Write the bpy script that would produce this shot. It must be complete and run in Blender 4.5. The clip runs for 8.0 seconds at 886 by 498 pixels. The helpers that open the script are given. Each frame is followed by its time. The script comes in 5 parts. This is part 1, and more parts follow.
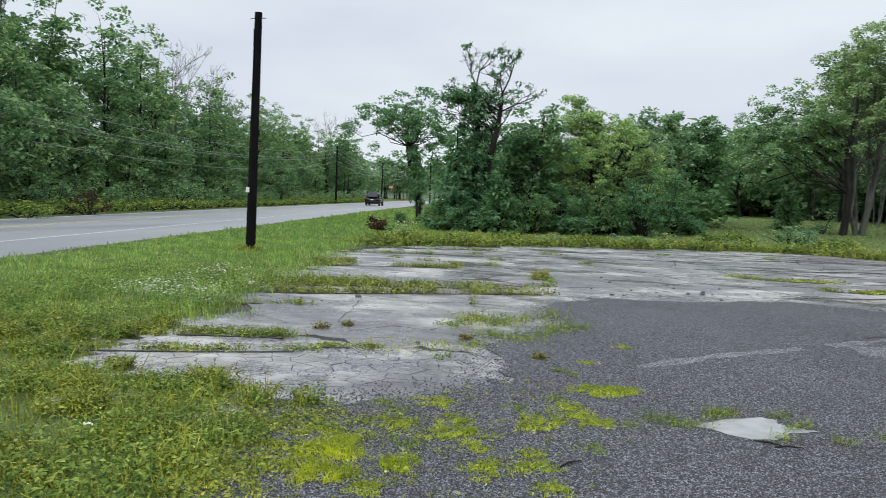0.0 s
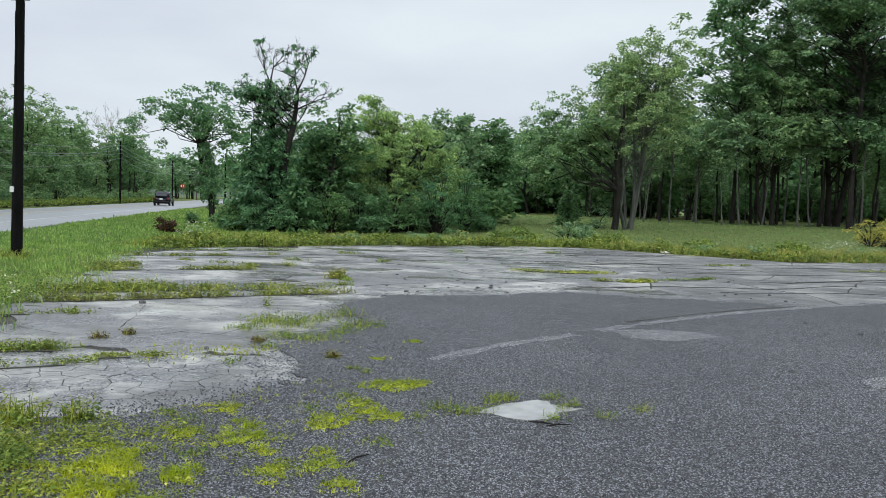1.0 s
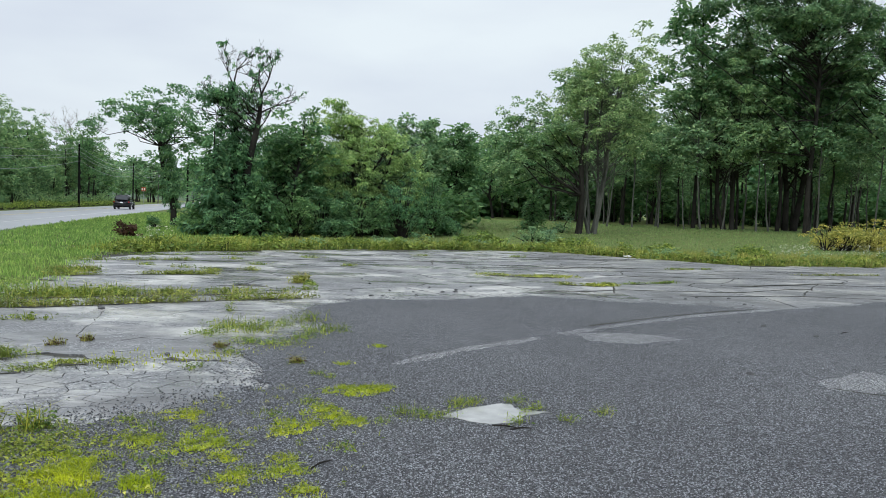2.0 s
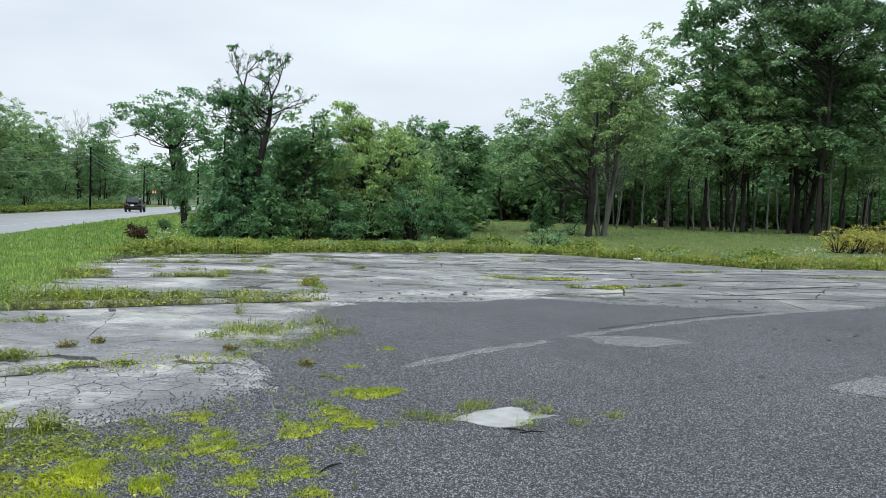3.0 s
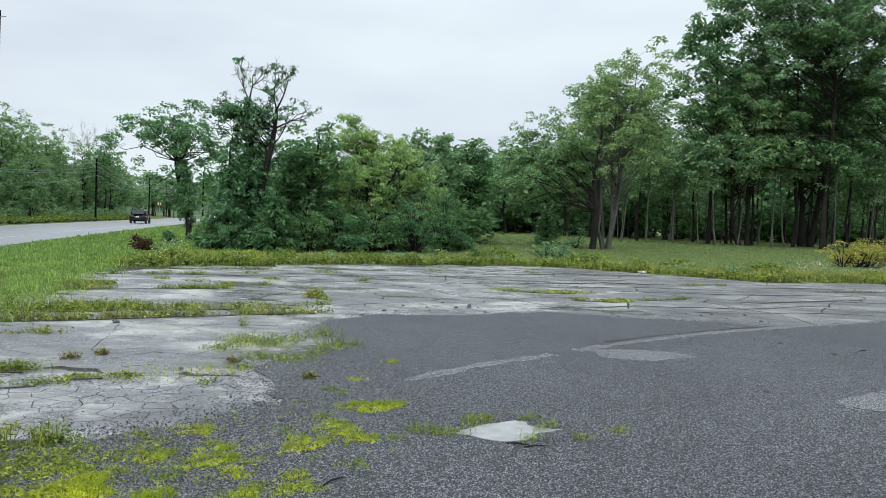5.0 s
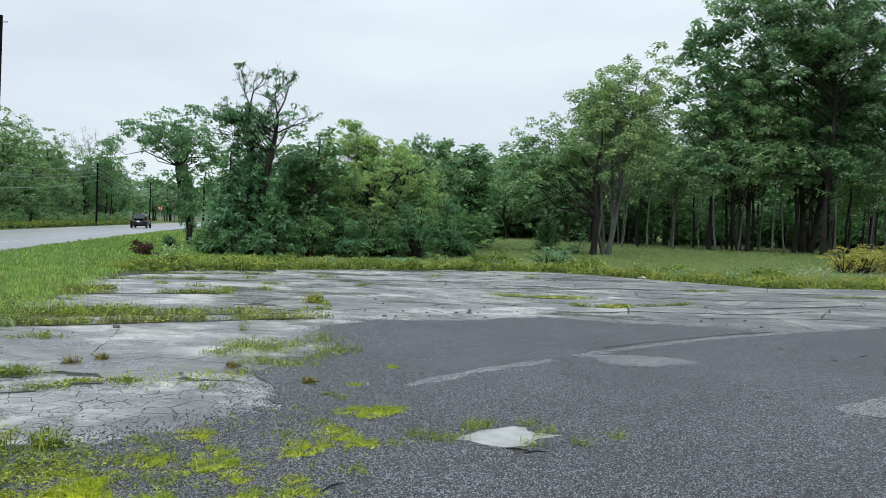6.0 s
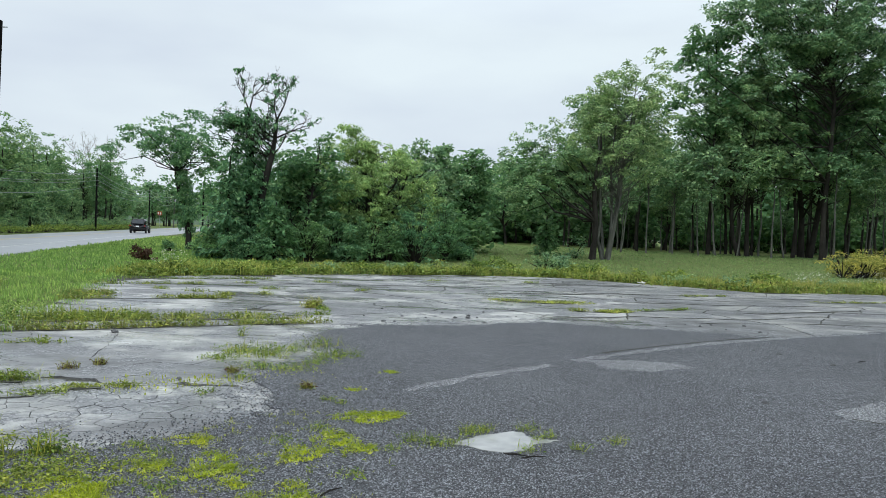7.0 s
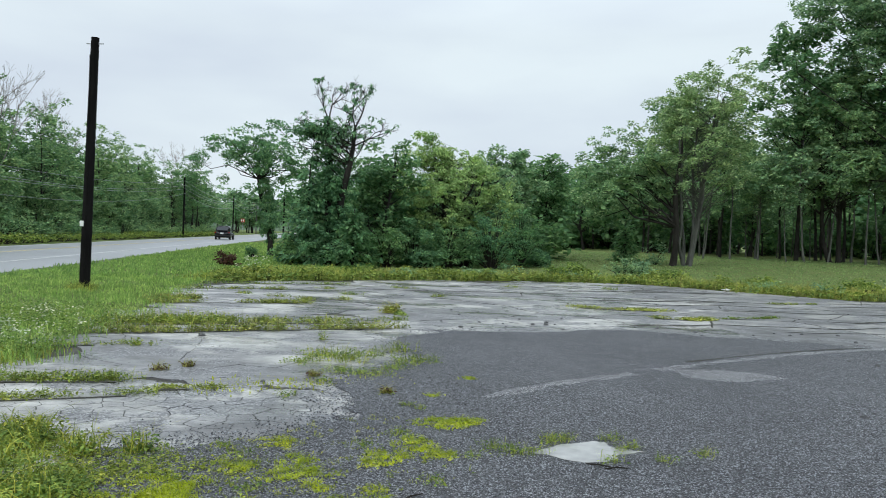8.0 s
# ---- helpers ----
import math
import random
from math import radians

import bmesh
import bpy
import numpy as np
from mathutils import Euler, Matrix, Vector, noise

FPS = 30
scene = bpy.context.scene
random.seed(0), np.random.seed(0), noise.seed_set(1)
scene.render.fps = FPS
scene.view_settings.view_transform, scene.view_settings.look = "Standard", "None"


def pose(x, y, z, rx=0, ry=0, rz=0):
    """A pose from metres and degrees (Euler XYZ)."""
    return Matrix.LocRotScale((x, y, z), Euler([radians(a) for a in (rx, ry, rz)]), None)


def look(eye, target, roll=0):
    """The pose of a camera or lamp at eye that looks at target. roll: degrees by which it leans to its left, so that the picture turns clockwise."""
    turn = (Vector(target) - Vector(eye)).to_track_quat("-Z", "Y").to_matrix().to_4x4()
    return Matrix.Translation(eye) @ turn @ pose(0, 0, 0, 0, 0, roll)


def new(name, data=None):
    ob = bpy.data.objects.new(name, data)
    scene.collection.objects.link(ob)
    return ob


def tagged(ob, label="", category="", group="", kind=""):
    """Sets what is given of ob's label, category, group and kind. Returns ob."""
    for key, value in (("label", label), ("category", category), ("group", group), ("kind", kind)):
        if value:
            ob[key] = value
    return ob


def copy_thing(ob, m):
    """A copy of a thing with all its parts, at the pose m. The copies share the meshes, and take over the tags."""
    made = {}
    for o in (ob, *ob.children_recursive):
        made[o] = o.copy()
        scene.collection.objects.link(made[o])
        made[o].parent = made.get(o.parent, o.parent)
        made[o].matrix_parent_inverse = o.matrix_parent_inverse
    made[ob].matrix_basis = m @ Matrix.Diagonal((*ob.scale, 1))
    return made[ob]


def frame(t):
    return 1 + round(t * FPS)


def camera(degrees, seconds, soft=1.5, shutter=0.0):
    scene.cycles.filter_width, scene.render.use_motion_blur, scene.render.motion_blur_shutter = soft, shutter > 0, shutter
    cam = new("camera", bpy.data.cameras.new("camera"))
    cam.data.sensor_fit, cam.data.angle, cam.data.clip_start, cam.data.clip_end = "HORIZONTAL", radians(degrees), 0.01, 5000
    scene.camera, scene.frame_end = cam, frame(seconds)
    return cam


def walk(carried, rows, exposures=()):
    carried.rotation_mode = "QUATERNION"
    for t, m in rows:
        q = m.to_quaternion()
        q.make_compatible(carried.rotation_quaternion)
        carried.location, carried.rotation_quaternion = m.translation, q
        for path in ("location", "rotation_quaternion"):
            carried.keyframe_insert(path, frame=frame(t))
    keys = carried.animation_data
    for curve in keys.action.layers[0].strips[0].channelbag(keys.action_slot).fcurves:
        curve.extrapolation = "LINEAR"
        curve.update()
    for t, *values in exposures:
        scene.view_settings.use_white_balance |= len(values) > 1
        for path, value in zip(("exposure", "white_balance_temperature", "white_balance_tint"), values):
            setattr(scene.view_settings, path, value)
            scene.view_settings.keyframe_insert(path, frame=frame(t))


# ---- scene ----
cam = camera(60.13, 8.0, 0.5, 0.1)
ROWS = [
    (0.0, -0.122, 0.045, 1.580, 16.43, -3.98, -2.15),
    (0.5, -0.044, 0.019, 1.590, 7.12, -3.74, -1.99),
    (1.0, -0.010, 0.003, 1.591, 1.59, -3.55, -1.89),
    (1.5, 0.003, -0.012, 1.595, -1.10, -3.29, -2.02),
    (3.0, -0.000, 0.001, 1.597, -0.29, -2.99, -1.98),
    (3.5, 0.000, -0.000, 1.600, 0.00, -2.74, -2.00),
    (4.0, 0.002, 0.011, 1.599, -0.02, -2.49, -2.02),
    (4.5, -0.000, 0.009, 1.600, -0.01, -2.25, -2.07),
    (6.0, 0.005, -0.001, 1.605, 0.07, -1.70, -2.23),
    (6.5, 0.009, -0.007, 1.607, 0.03, -1.42, -2.17),
    (7.0, 0.014, -0.006, 1.605, 0.02, -1.32, -2.24),
    (7.5, 0.010, -0.000, 1.606, 0.31, -1.06, -2.21),
    (8.0, -0.020, 0.027, 1.600, 5.67, -1.08, -2.11),
]
walk(cam, [(t, pose(x, y, z, 90 + pitch, roll, yaw)) for t, x, y, z, yaw, pitch, roll in ROWS], [(0.0, -0.03, 6380, 9), (0.5, -0.05, 6372, 8.5), (1.5, -0.03, 6360, 7.5), (3.0, 0.13, 6338, 6.9), (4.0, 0.08, 6320, 6.5), (6.0, 0.04, 6290, 5.8), (8.0, 0.0, 6260, 5)])

# ---- world and sun: an even, bright overcast ----
SUN_UP, SUN_TURN = radians(52), radians(225)
world = bpy.data.worlds.new("overcast")
scene.world = world
world.use_nodes = True
wn = world.node_tree
sky = wn.nodes.new("ShaderNodeTexSky")
sky.sky_type, sky.sun_disc = "NISHITA", False
sky.sun_elevation, sky.sun_rotation = SUN_UP, SUN_TURN
sky.air_density, sky.dust_density = 1.0, 3.0
sky_dim = wn.nodes.new("ShaderNodeVectorMath")
sky_dim.operation = "SCALE"
sky_dim.inputs["Scale"].default_value = 0.10
cloud = wn.nodes.new("ShaderNodeTexNoise")
cloud.inputs["Scale"].default_value = 3.0
cloud.inputs["Detail"].default_value = 5
cloud.inputs["Roughness"].default_value = 0.45
ramp = wn.nodes.new("ShaderNodeValToRGB")
ramp.color_ramp.elements[0].position, ramp.color_ramp.elements[0].color = 0.36, (0.73, 0.775, 0.87, 1)
ramp.color_ramp.elements[1].position, ramp.color_ramp.elements[1].color = 0.64, (0.875, 0.93, 0.975, 1)
sky_mix = wn.nodes.new("ShaderNodeMixRGB")
sky_mix.inputs["Fac"].default_value = 0.90
wn.links.new(sky.outputs["Color"], sky_dim.inputs[0])
wn.links.new(cloud.outputs["Fac"], ramp.inputs["Fac"])
wn.links.new(sky_dim.outputs["Vector"], sky_mix.inputs["Color1"])
wn.links.new(ramp.outputs["Color"], sky_mix.inputs["Color2"])
# an overcast sky is brightest overhead
sky_at = wn.nodes.new("ShaderNodeTexCoord")
sky_xyz = wn.nodes.new("ShaderNodeSeparateXYZ")
sky_up = wn.nodes.new("ShaderNodeMapRange")
sky_up.inputs["From Min"].default_value, sky_up.inputs["From Max"].default_value = 0.25, 1.0
sky_up.inputs["To Min"].default_value, sky_up.inputs["To Max"].default_value = 1.0, 2.3
sky_lit = wn.nodes.new("ShaderNodeVectorMath")
sky_lit.operation = "SCALE"
wn.links.new(sky_at.outputs["Generated"], sky_xyz.inputs[0])
cloud_lie = wn.nodes.new("ShaderNodeMapping")
cloud_lie.inputs["Scale"].default_value = (0.8, 0.8, 2.6)
wn.links.new(sky_at.outputs["Generated"], cloud_lie.inputs["Vector"])
wn.links.new(cloud_lie.outputs["Vector"], cloud.inputs["Vector"])
wn.links.new(sky_xyz.outputs["Z"], sky_up.inputs["Value"])
wn.links.new(sky_mix.outputs["Color"], sky_lit.inputs[0])
wn.links.new(sky_up.outputs["Result"], sky_lit.inputs["Scale"])
wn.links.new(sky_lit.outputs["Vector"], wn.nodes["Background"].inputs["Color"])
wn.nodes["Background"].inputs["Strength"].default_value = 1.0

sun = new("sun", bpy.data.lights.new("sun", "SUN"))
sun.data.energy, sun.data.angle, sun.data.color = 0.9, radians(40), (1.0, 0.98, 0.94)
sun_way = Vector((math.sin(SUN_TURN) * math.cos(SUN_UP), math.cos(SUN_TURN) * math.cos(SUN_UP), math.sin(SUN_UP)))
sun.matrix_world = look(sun_way * 60, (0, 0, 0))

# ---- materials ----


class Nodes:
    """A node material under construction."""

    def __init__(self, name):
        self.mat = bpy.data.materials.new(name)
        self.mat.use_nodes = True
        self.tree = self.mat.node_tree
        self.bsdf = self.tree.nodes["Principled BSDF"]
        self.out = self.tree.nodes["Material Output"]

    def add(self, kind, **inputs):
        n = self.tree.nodes.new("ShaderNode" + kind)
        for key, value in inputs.items():
            self.put(n, key.replace("_", " "), value)
        return n

    def put(self, n, key, value):
        if isinstance(value, bpy.types.NodeSocket):
            self.tree.links.new(value, n.inputs[key])
        else:
            n.inputs[key].default_value = value

    def set(self, **inputs):
        for key, value in inputs.items():
            self.put(self.bsdf, key.replace("_", " "), value)
        return self

    def noise(self, scale, detail=4, rough=0.55, stretch=None):
        co = self.add("TexCoord").outputs["Object"]
        if stretch:
            co = self.add("Mapping", Vector=co, Scale=stretch).outputs["Vector"]
        return self.add("TexNoise", Vector=co, Scale=scale, Detail=detail, Roughness=rough).outputs["Fac"]

    def cells(self, scale, out="Color"):
        co = self.add("TexCoord").outputs["Object"]
        return self.add("TexVoronoi", Vector=co, Scale=scale).outputs[out]

    def ramp(self, fac, *stops):
        n = self.add("ValToRGB", Fac=fac)
        els = n.color_ramp.elements
        while len(els) < len(stops):
            els.new(0.5)
        for el, (at, col) in zip(els, stops):
            el.position = at
            el.color = (*col, 1) if isinstance(col, tuple) else (col, col, col, 1)
        return n.outputs["Color"]

    def mix(self, fac, a, b, blend="MIX"):
        n = self.add("MixRGB", Fac=fac)
        n.blend_type = blend
        for key, v in (("Color1", a), ("Color2", b)):
            self.put(n, key, (*v, 1) if isinstance(v, tuple) else v)
        return n.outputs["Color"]

    def bump(self, height, strength=0.4, distance=0.01):
        self.set(Normal=self.add("Bump", Height=height, Strength=strength, Distance=distance).outputs["Normal"])
        return self


def leaf_material(name, dark, mid, light, rough=0.6, through_light=0.42, spread=0.62):
    n = Nodes(name)
    island = n.add("NewGeometry").outputs["Random Per Island"]
    tone = [tuple(m + (q - m) * spread for q, m in zip(c, mid)) for c in (dark, light)]
    col = n.ramp(island, (0.0, tone[0]), (0.55, mid), (1.0, tone[1]))
    own = n.add("ObjectInfo").outputs["Random"]
    col = n.mix(0.5, col, n.ramp(own, (0.0, (0.72, 0.85, 0.75)), (0.5, (1.0, 1.0, 1.0)), (1.0, (1.2, 1.12, 0.9))), "MULTIPLY")
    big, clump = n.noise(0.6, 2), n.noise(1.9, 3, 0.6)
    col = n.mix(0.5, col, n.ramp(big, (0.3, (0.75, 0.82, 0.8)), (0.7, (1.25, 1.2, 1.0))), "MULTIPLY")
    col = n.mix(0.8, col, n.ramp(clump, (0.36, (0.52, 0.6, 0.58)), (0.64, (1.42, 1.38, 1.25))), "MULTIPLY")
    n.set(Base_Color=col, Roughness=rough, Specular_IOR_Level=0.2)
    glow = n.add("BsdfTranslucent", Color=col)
    both = n.add("MixShader", Fac=through_light)
    n.tree.links.new(n.bsdf.outputs[0], both.inputs[1])
    n.tree.links.new(glow.outputs[0], both.inputs[2])
    n.tree.links.new(both.outputs[0], n.out.inputs["Surface"])
    return n.mat


def bark_material(name, dark, light):
    n = Nodes(name)
    grain = n.noise(9, 6, 0.65, (1, 1, 0.18))
    patch = n.noise(1.3, 3)
    col = n.mix(0.5, n.ramp(grain, (0.3, dark), (0.7, light)), n.ramp(patch, (0.35, dark), (0.7, light)))
    return n.set(Base_Color=col, Roughness=0.9, Specular_IOR_Level=0.1).bump(grain, 0.7, 0.03).mat


def plain_material(name, col, rough=0.5, metal=0.0, vary=0.25, scale=6.0):
    n = Nodes(name)
    low = tuple(c * (1 - vary) for c in col)
    high = tuple(min(1, c * (1 + vary)) for c in col)
    g = n.noise(scale, 5)
    return n.set(Base_Color=n.ramp(g, (0.3, low), (0.7, high)), Roughness=rough, Metallic=metal).bump(n.noise(scale * 8, 3), 0.15, 0.004).mat


LEAF_FOREST = leaf_material("leaf_forest", (0.084, 0.171, 0.104), (0.21, 0.349, 0.197), (0.488, 0.592, 0.342))
LEAF_ROADSIDE = leaf_material("leaf_roadside", (0.056, 0.125, 0.07), (0.186, 0.316, 0.154), (0.481, 0.601, 0.294))
# on the undergrowth this dark green stands for shade
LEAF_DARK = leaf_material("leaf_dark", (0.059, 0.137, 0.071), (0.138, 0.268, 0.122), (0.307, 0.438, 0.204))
LEAF_VINE = leaf_material("leaf_vine", (0.053, 0.13, 0.078), (0.139, 0.279, 0.148), (0.34, 0.509, 0.259))
LEAF_WILLOW = leaf_material("leaf_willow", (0.142, 0.263, 0.105), (0.297, 0.44, 0.194), (0.564, 0.643, 0.315))
LEAF_MAPLE = leaf_material("leaf_maple", (0.112, 0.213, 0.104), (0.308, 0.427, 0.208), (0.624, 0.672, 0.398))
LEAF_SHRUB = leaf_material("leaf_shrub", (0.076, 0.137, 0.029), (0.176, 0.253, 0.053), (0.364, 0.414, 0.098), 0.6, 0.28, 1.0)
LEAF_RUST = leaf_material("leaf_rust", (0.040, 0.020, 0.014), (0.085, 0.045, 0.030), (0.150, 0.090, 0.060))
GRASS_LAWN = leaf_material("grass_lawn", (0.106, 0.145, 0.023), (0.256, 0.3, 0.046), (0.474, 0.46, 0.099), 0.6, 0.28, 1.0)
GRASS_VERGE = leaf_material("grass_verge", (0.147, 0.260, 0.065), (0.248, 0.384, 0.106), (0.437, 0.543, 0.189), 0.6, 0.28, 1.0)
GRASS_FIELD = leaf_material("grass_field", (0.132, 0.21, 0.092), (0.2, 0.3, 0.138), (0.323, 0.42, 0.23))
GRASS_WEED = leaf_material("grass_weed", (0.125, 0.171, 0.034), (0.263, 0.305, 0.063), (0.500, 0.500, 0.138), 0.6, 0.28, 1.0)
GRASS_DRY = leaf_material("grass_dry", (0.213, 0.213, 0.062), (0.362, 0.338, 0.112), (0.525, 0.450, 0.188))
GRASS_MOSS = leaf_material("grass_moss", (0.264, 0.319, 0.022), (0.473, 0.528, 0.033), (0.682, 0.704, 0.066))
GOLDENROD = leaf_material("goldenrod_bloom", (0.2, 0.237, 0.06), (0.46, 0.427, 0.12), (0.64, 0.551, 0.216))
PETAL = leaf_material("white_petal", (0.550, 0.550, 0.480), (0.680, 0.680, 0.620), (0.800, 0.800, 0.760))
BARK_DARK = bark_material("bark_dark", (0.012, 0.011, 0.010), (0.05, 0.046, 0.04))
BARK_GREY = bark_material("bark_grey", (0.05, 0.052, 0.046), (0.17, 0.172, 0.15))
BARK_DEAD = bark_material("bark_dead", (0.16, 0.15, 0.14), (0.34, 0.32, 0.30))
POLE_WOOD = bark_material("pole_wood", (0.004, 0.004, 0.004), (0.014, 0.013, 0.0125))
POLE_FAR = bark_material("pole_far", (0.05, 0.045, 0.04), (0.13, 0.12, 0.11))
CABLE = plain_material("cable_grey", (0.22, 0.23, 0.24), 0.5)
STEEL = plain_material("galvanised_steel", (0.4, 0.41, 0.42), 0.45, 0.8)
PAPER = plain_material("white_tag", (0.8, 0.8, 0.78), 0.6, 0, 0.05)
PAINT_WHITE = plain_material("road_paint_white", (0.48, 0.48, 0.47), 0.6, 0, 0.2, 3)
PAINT_YELLOW = plain_material("road_paint_yellow", (0.42, 0.36, 0.20), 0.6, 0, 0.3, 3)
SIGN_ORANGE = plain_material("sign_orange", (0.5, 0.10, 0.04), 0.5, 0, 0.05)
STONE = plain_material("wet_stone", (0.06, 0.06, 0.06), 0.4, 0, 0.5, 20)
CAR_PAINT = plain_material("car_paint_black", (0.012, 0.012, 0.015), 0.15, 0, 0.1)
CAR_GLASS = plain_material("car_glass", (0.02, 0.025, 0.03), 0.05, 0, 0.05)
RUBBER = plain_material("tyre_rubber", (0.02, 0.02, 0.02), 0.8)
CHROME = plain_material("car_chrome", (0.6, 0.6, 0.62), 0.2, 1.0, 0.05)
TAIL_RED = plain_material("tail_lamp_red", (0.4, 0.01, 0.01), 0.2, 0, 0.05)


def soil_material():
    n = Nodes("soil_and_turf")
    big, fine = n.noise(0.25, 5), n.noise(14, 5, 0.7)
    green = n.ramp(fine, (0.3, (0.06, 0.085, 0.026)), (0.7, (0.17, 0.22, 0.068)))
    col = n.mix(n.ramp(big, (0.35, 0.0), (0.75, 0.4)), green, (0.13, 0.12, 0.05))
    return n.set(Base_Color=col, Roughness=0.95, Specular_IOR_Level=0.1).bump(fine, 0.8, 0.05).mat


def chip_asphalt(name, pale=1.0):
    """Coarse dark chippings, damp, with paler stones."""
    n = Nodes(name)
    co = n.add("NewGeometry").outputs["Position"]
    chip = n.add("TexVoronoi", Vector=co, Scale=76)
    stones = n.add("SeparateColor", Color=chip.outputs["Color"]).outputs[0]
    edge = chip.outputs["Distance"]
    broad, mid, grit = n.noise(0.35, 4), n.noise(1.7, 6, 0.65), n.noise(130, 3, 0.7)
    tones = [(0.0, 0.03), (0.36, 0.085), (0.62, 0.16), (1.0, 0.30)]
    col = n.ramp(stones, *[(at, tuple(min(0.75, v * pale * q) for q in (1.0, 1.03, 1.12))) for at, v in tones])
    col = n.mix(n.ramp(edge, (0.22, 0.0), (0.62, 0.9)), col, (0.010, 0.010, 0.012))
    col = n.mix(0.6, col, n.ramp(grit, (0.3, (0.5, 0.5, 0.5)), (0.7, (1.5, 1.5, 1.5))), "MULTIPLY")
    col = n.mix(0.7, col, n.ramp(broad, (0.3, (0.72, 0.72, 0.74)), (0.7, (1.28, 1.28, 1.26))), "MULTIPLY")
    col = n.mix(0.6, col, n.ramp(mid, (0.35, (0.75, 0.75, 0.75)), (0.7, (1.3, 1.3, 1.28))), "MULTIPLY")
    rough = n.ramp(mid, (0.3, 0.46), (0.7, 0.7))
    return n.set(Base_Color=col, Roughness=rough, Specular_IOR_Level=0.4).bump(n.ramp(edge, (0.0, 1.0), (0.7, 0.0)), 1.0, 0.02).mat


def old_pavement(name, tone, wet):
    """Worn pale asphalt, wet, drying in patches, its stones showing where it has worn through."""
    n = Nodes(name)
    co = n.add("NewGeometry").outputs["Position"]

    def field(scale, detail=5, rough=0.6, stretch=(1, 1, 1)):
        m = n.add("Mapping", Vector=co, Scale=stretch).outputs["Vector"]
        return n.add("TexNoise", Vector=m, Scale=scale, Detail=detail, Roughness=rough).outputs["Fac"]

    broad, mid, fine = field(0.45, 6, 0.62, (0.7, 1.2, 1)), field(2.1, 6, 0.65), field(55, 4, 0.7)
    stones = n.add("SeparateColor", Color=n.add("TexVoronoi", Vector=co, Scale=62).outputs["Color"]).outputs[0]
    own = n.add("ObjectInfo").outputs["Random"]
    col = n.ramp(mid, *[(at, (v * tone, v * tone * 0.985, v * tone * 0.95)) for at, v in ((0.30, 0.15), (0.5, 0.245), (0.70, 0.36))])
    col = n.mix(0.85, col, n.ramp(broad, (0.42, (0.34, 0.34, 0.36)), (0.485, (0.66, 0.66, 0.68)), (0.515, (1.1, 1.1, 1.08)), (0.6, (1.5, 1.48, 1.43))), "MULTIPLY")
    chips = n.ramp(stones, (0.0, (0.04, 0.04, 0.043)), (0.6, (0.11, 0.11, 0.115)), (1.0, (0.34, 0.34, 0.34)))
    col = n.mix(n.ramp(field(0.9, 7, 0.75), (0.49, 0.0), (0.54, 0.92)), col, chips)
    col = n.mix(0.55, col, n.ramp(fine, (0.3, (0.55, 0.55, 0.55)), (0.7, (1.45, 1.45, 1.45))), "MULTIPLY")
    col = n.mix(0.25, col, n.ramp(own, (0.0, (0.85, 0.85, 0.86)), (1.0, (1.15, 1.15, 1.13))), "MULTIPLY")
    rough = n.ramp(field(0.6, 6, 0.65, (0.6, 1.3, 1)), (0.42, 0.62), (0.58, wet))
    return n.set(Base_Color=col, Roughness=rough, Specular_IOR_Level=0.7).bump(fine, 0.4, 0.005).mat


def road_asphalt():
    n = Nodes("road_asphalt")
    lane, fine = n.noise(0.5, 4, 0.5, (1.0, 0.08, 1)), n.noise(40, 4, 0.7)
    col = n.ramp(lane, (0.3, (0.175, 0.18, 0.19)), (0.7, (0.265, 0.27, 0.28)))
    col = n.mix(0.4, col, n.ramp(fine, (0.3, (0.7, 0.7, 0.7)), (0.7, (1.3, 1.3, 1.3))), "MULTIPLY")
    return n.set(Base_Color=col, Roughness=n.ramp(lane, (0.3, 0.35), (0.7, 0.55)), Specular_IOR_Level=0.6).bump(fine, 0.3, 0.004).mat


def crack_soil():
    n = Nodes("crack_soil")
    f = n.noise(18, 5)
    return n.set(Base_Color=n.ramp(f, (0.3, (0.018, 0.018, 0.014)), (0.7, (0.06, 0.058, 0.04))), Roughness=0.8).bump(f, 0.8, 0.02).mat


def puddle_water():
    n = Nodes("puddle_water")
    f = n.noise(6, 4)
    return n.set(Base_Color=n.ramp(f, (0.3, (0.22, 0.22, 0.21)), (0.7, (0.32, 0.32, 0.30))), Roughness=0.03, IOR=1.9, Specular_IOR_Level=0.5).mat




def chipping_material():
    """Single stones, most of them dark, some pale."""
    n = Nodes("chipping")
    col = n.ramp(n.add("NewGeometry").outputs["Random Per Island"], (0.0, (0.012, 0.0125, 0.014)), (0.35, (0.052, 0.054, 0.059)), (0.65, (0.135, 0.14, 0.151)), (1.0, (0.37, 0.385, 0.41)))
    col = n.mix(0.7, col, n.ramp(n.noise(0.35, 4), (0.3, (0.72, 0.72, 0.74)), (0.7, (1.28, 1.28, 1.26))), "MULTIPLY")
    return n.set(Base_Color=col, Roughness=0.5, Specular_IOR_Level=0.4).bump(n.noise(160, 2), 0.3, 0.002).mat


CHIPPING = chipping_material()
# much paler chips: the sheen of water in the seam is put into the colour
SEAM = chip_asphalt("worn_seam", 5.5)
# the old pavement again, darker and rougher, for slabs with x past 4.5
OLD_DARKER = old_pavement("darker_pavement", 0.72, 0.45)
SOIL, CHIP, OLD, ROAD, CRACK, WATER = soil_material(), chip_asphalt("chip_asphalt", 1.75), old_pavement("old_pavement", 1.02, 0.2), road_asphalt(), crack_soil(), puddle_water()

# ---- mesh helpers ----


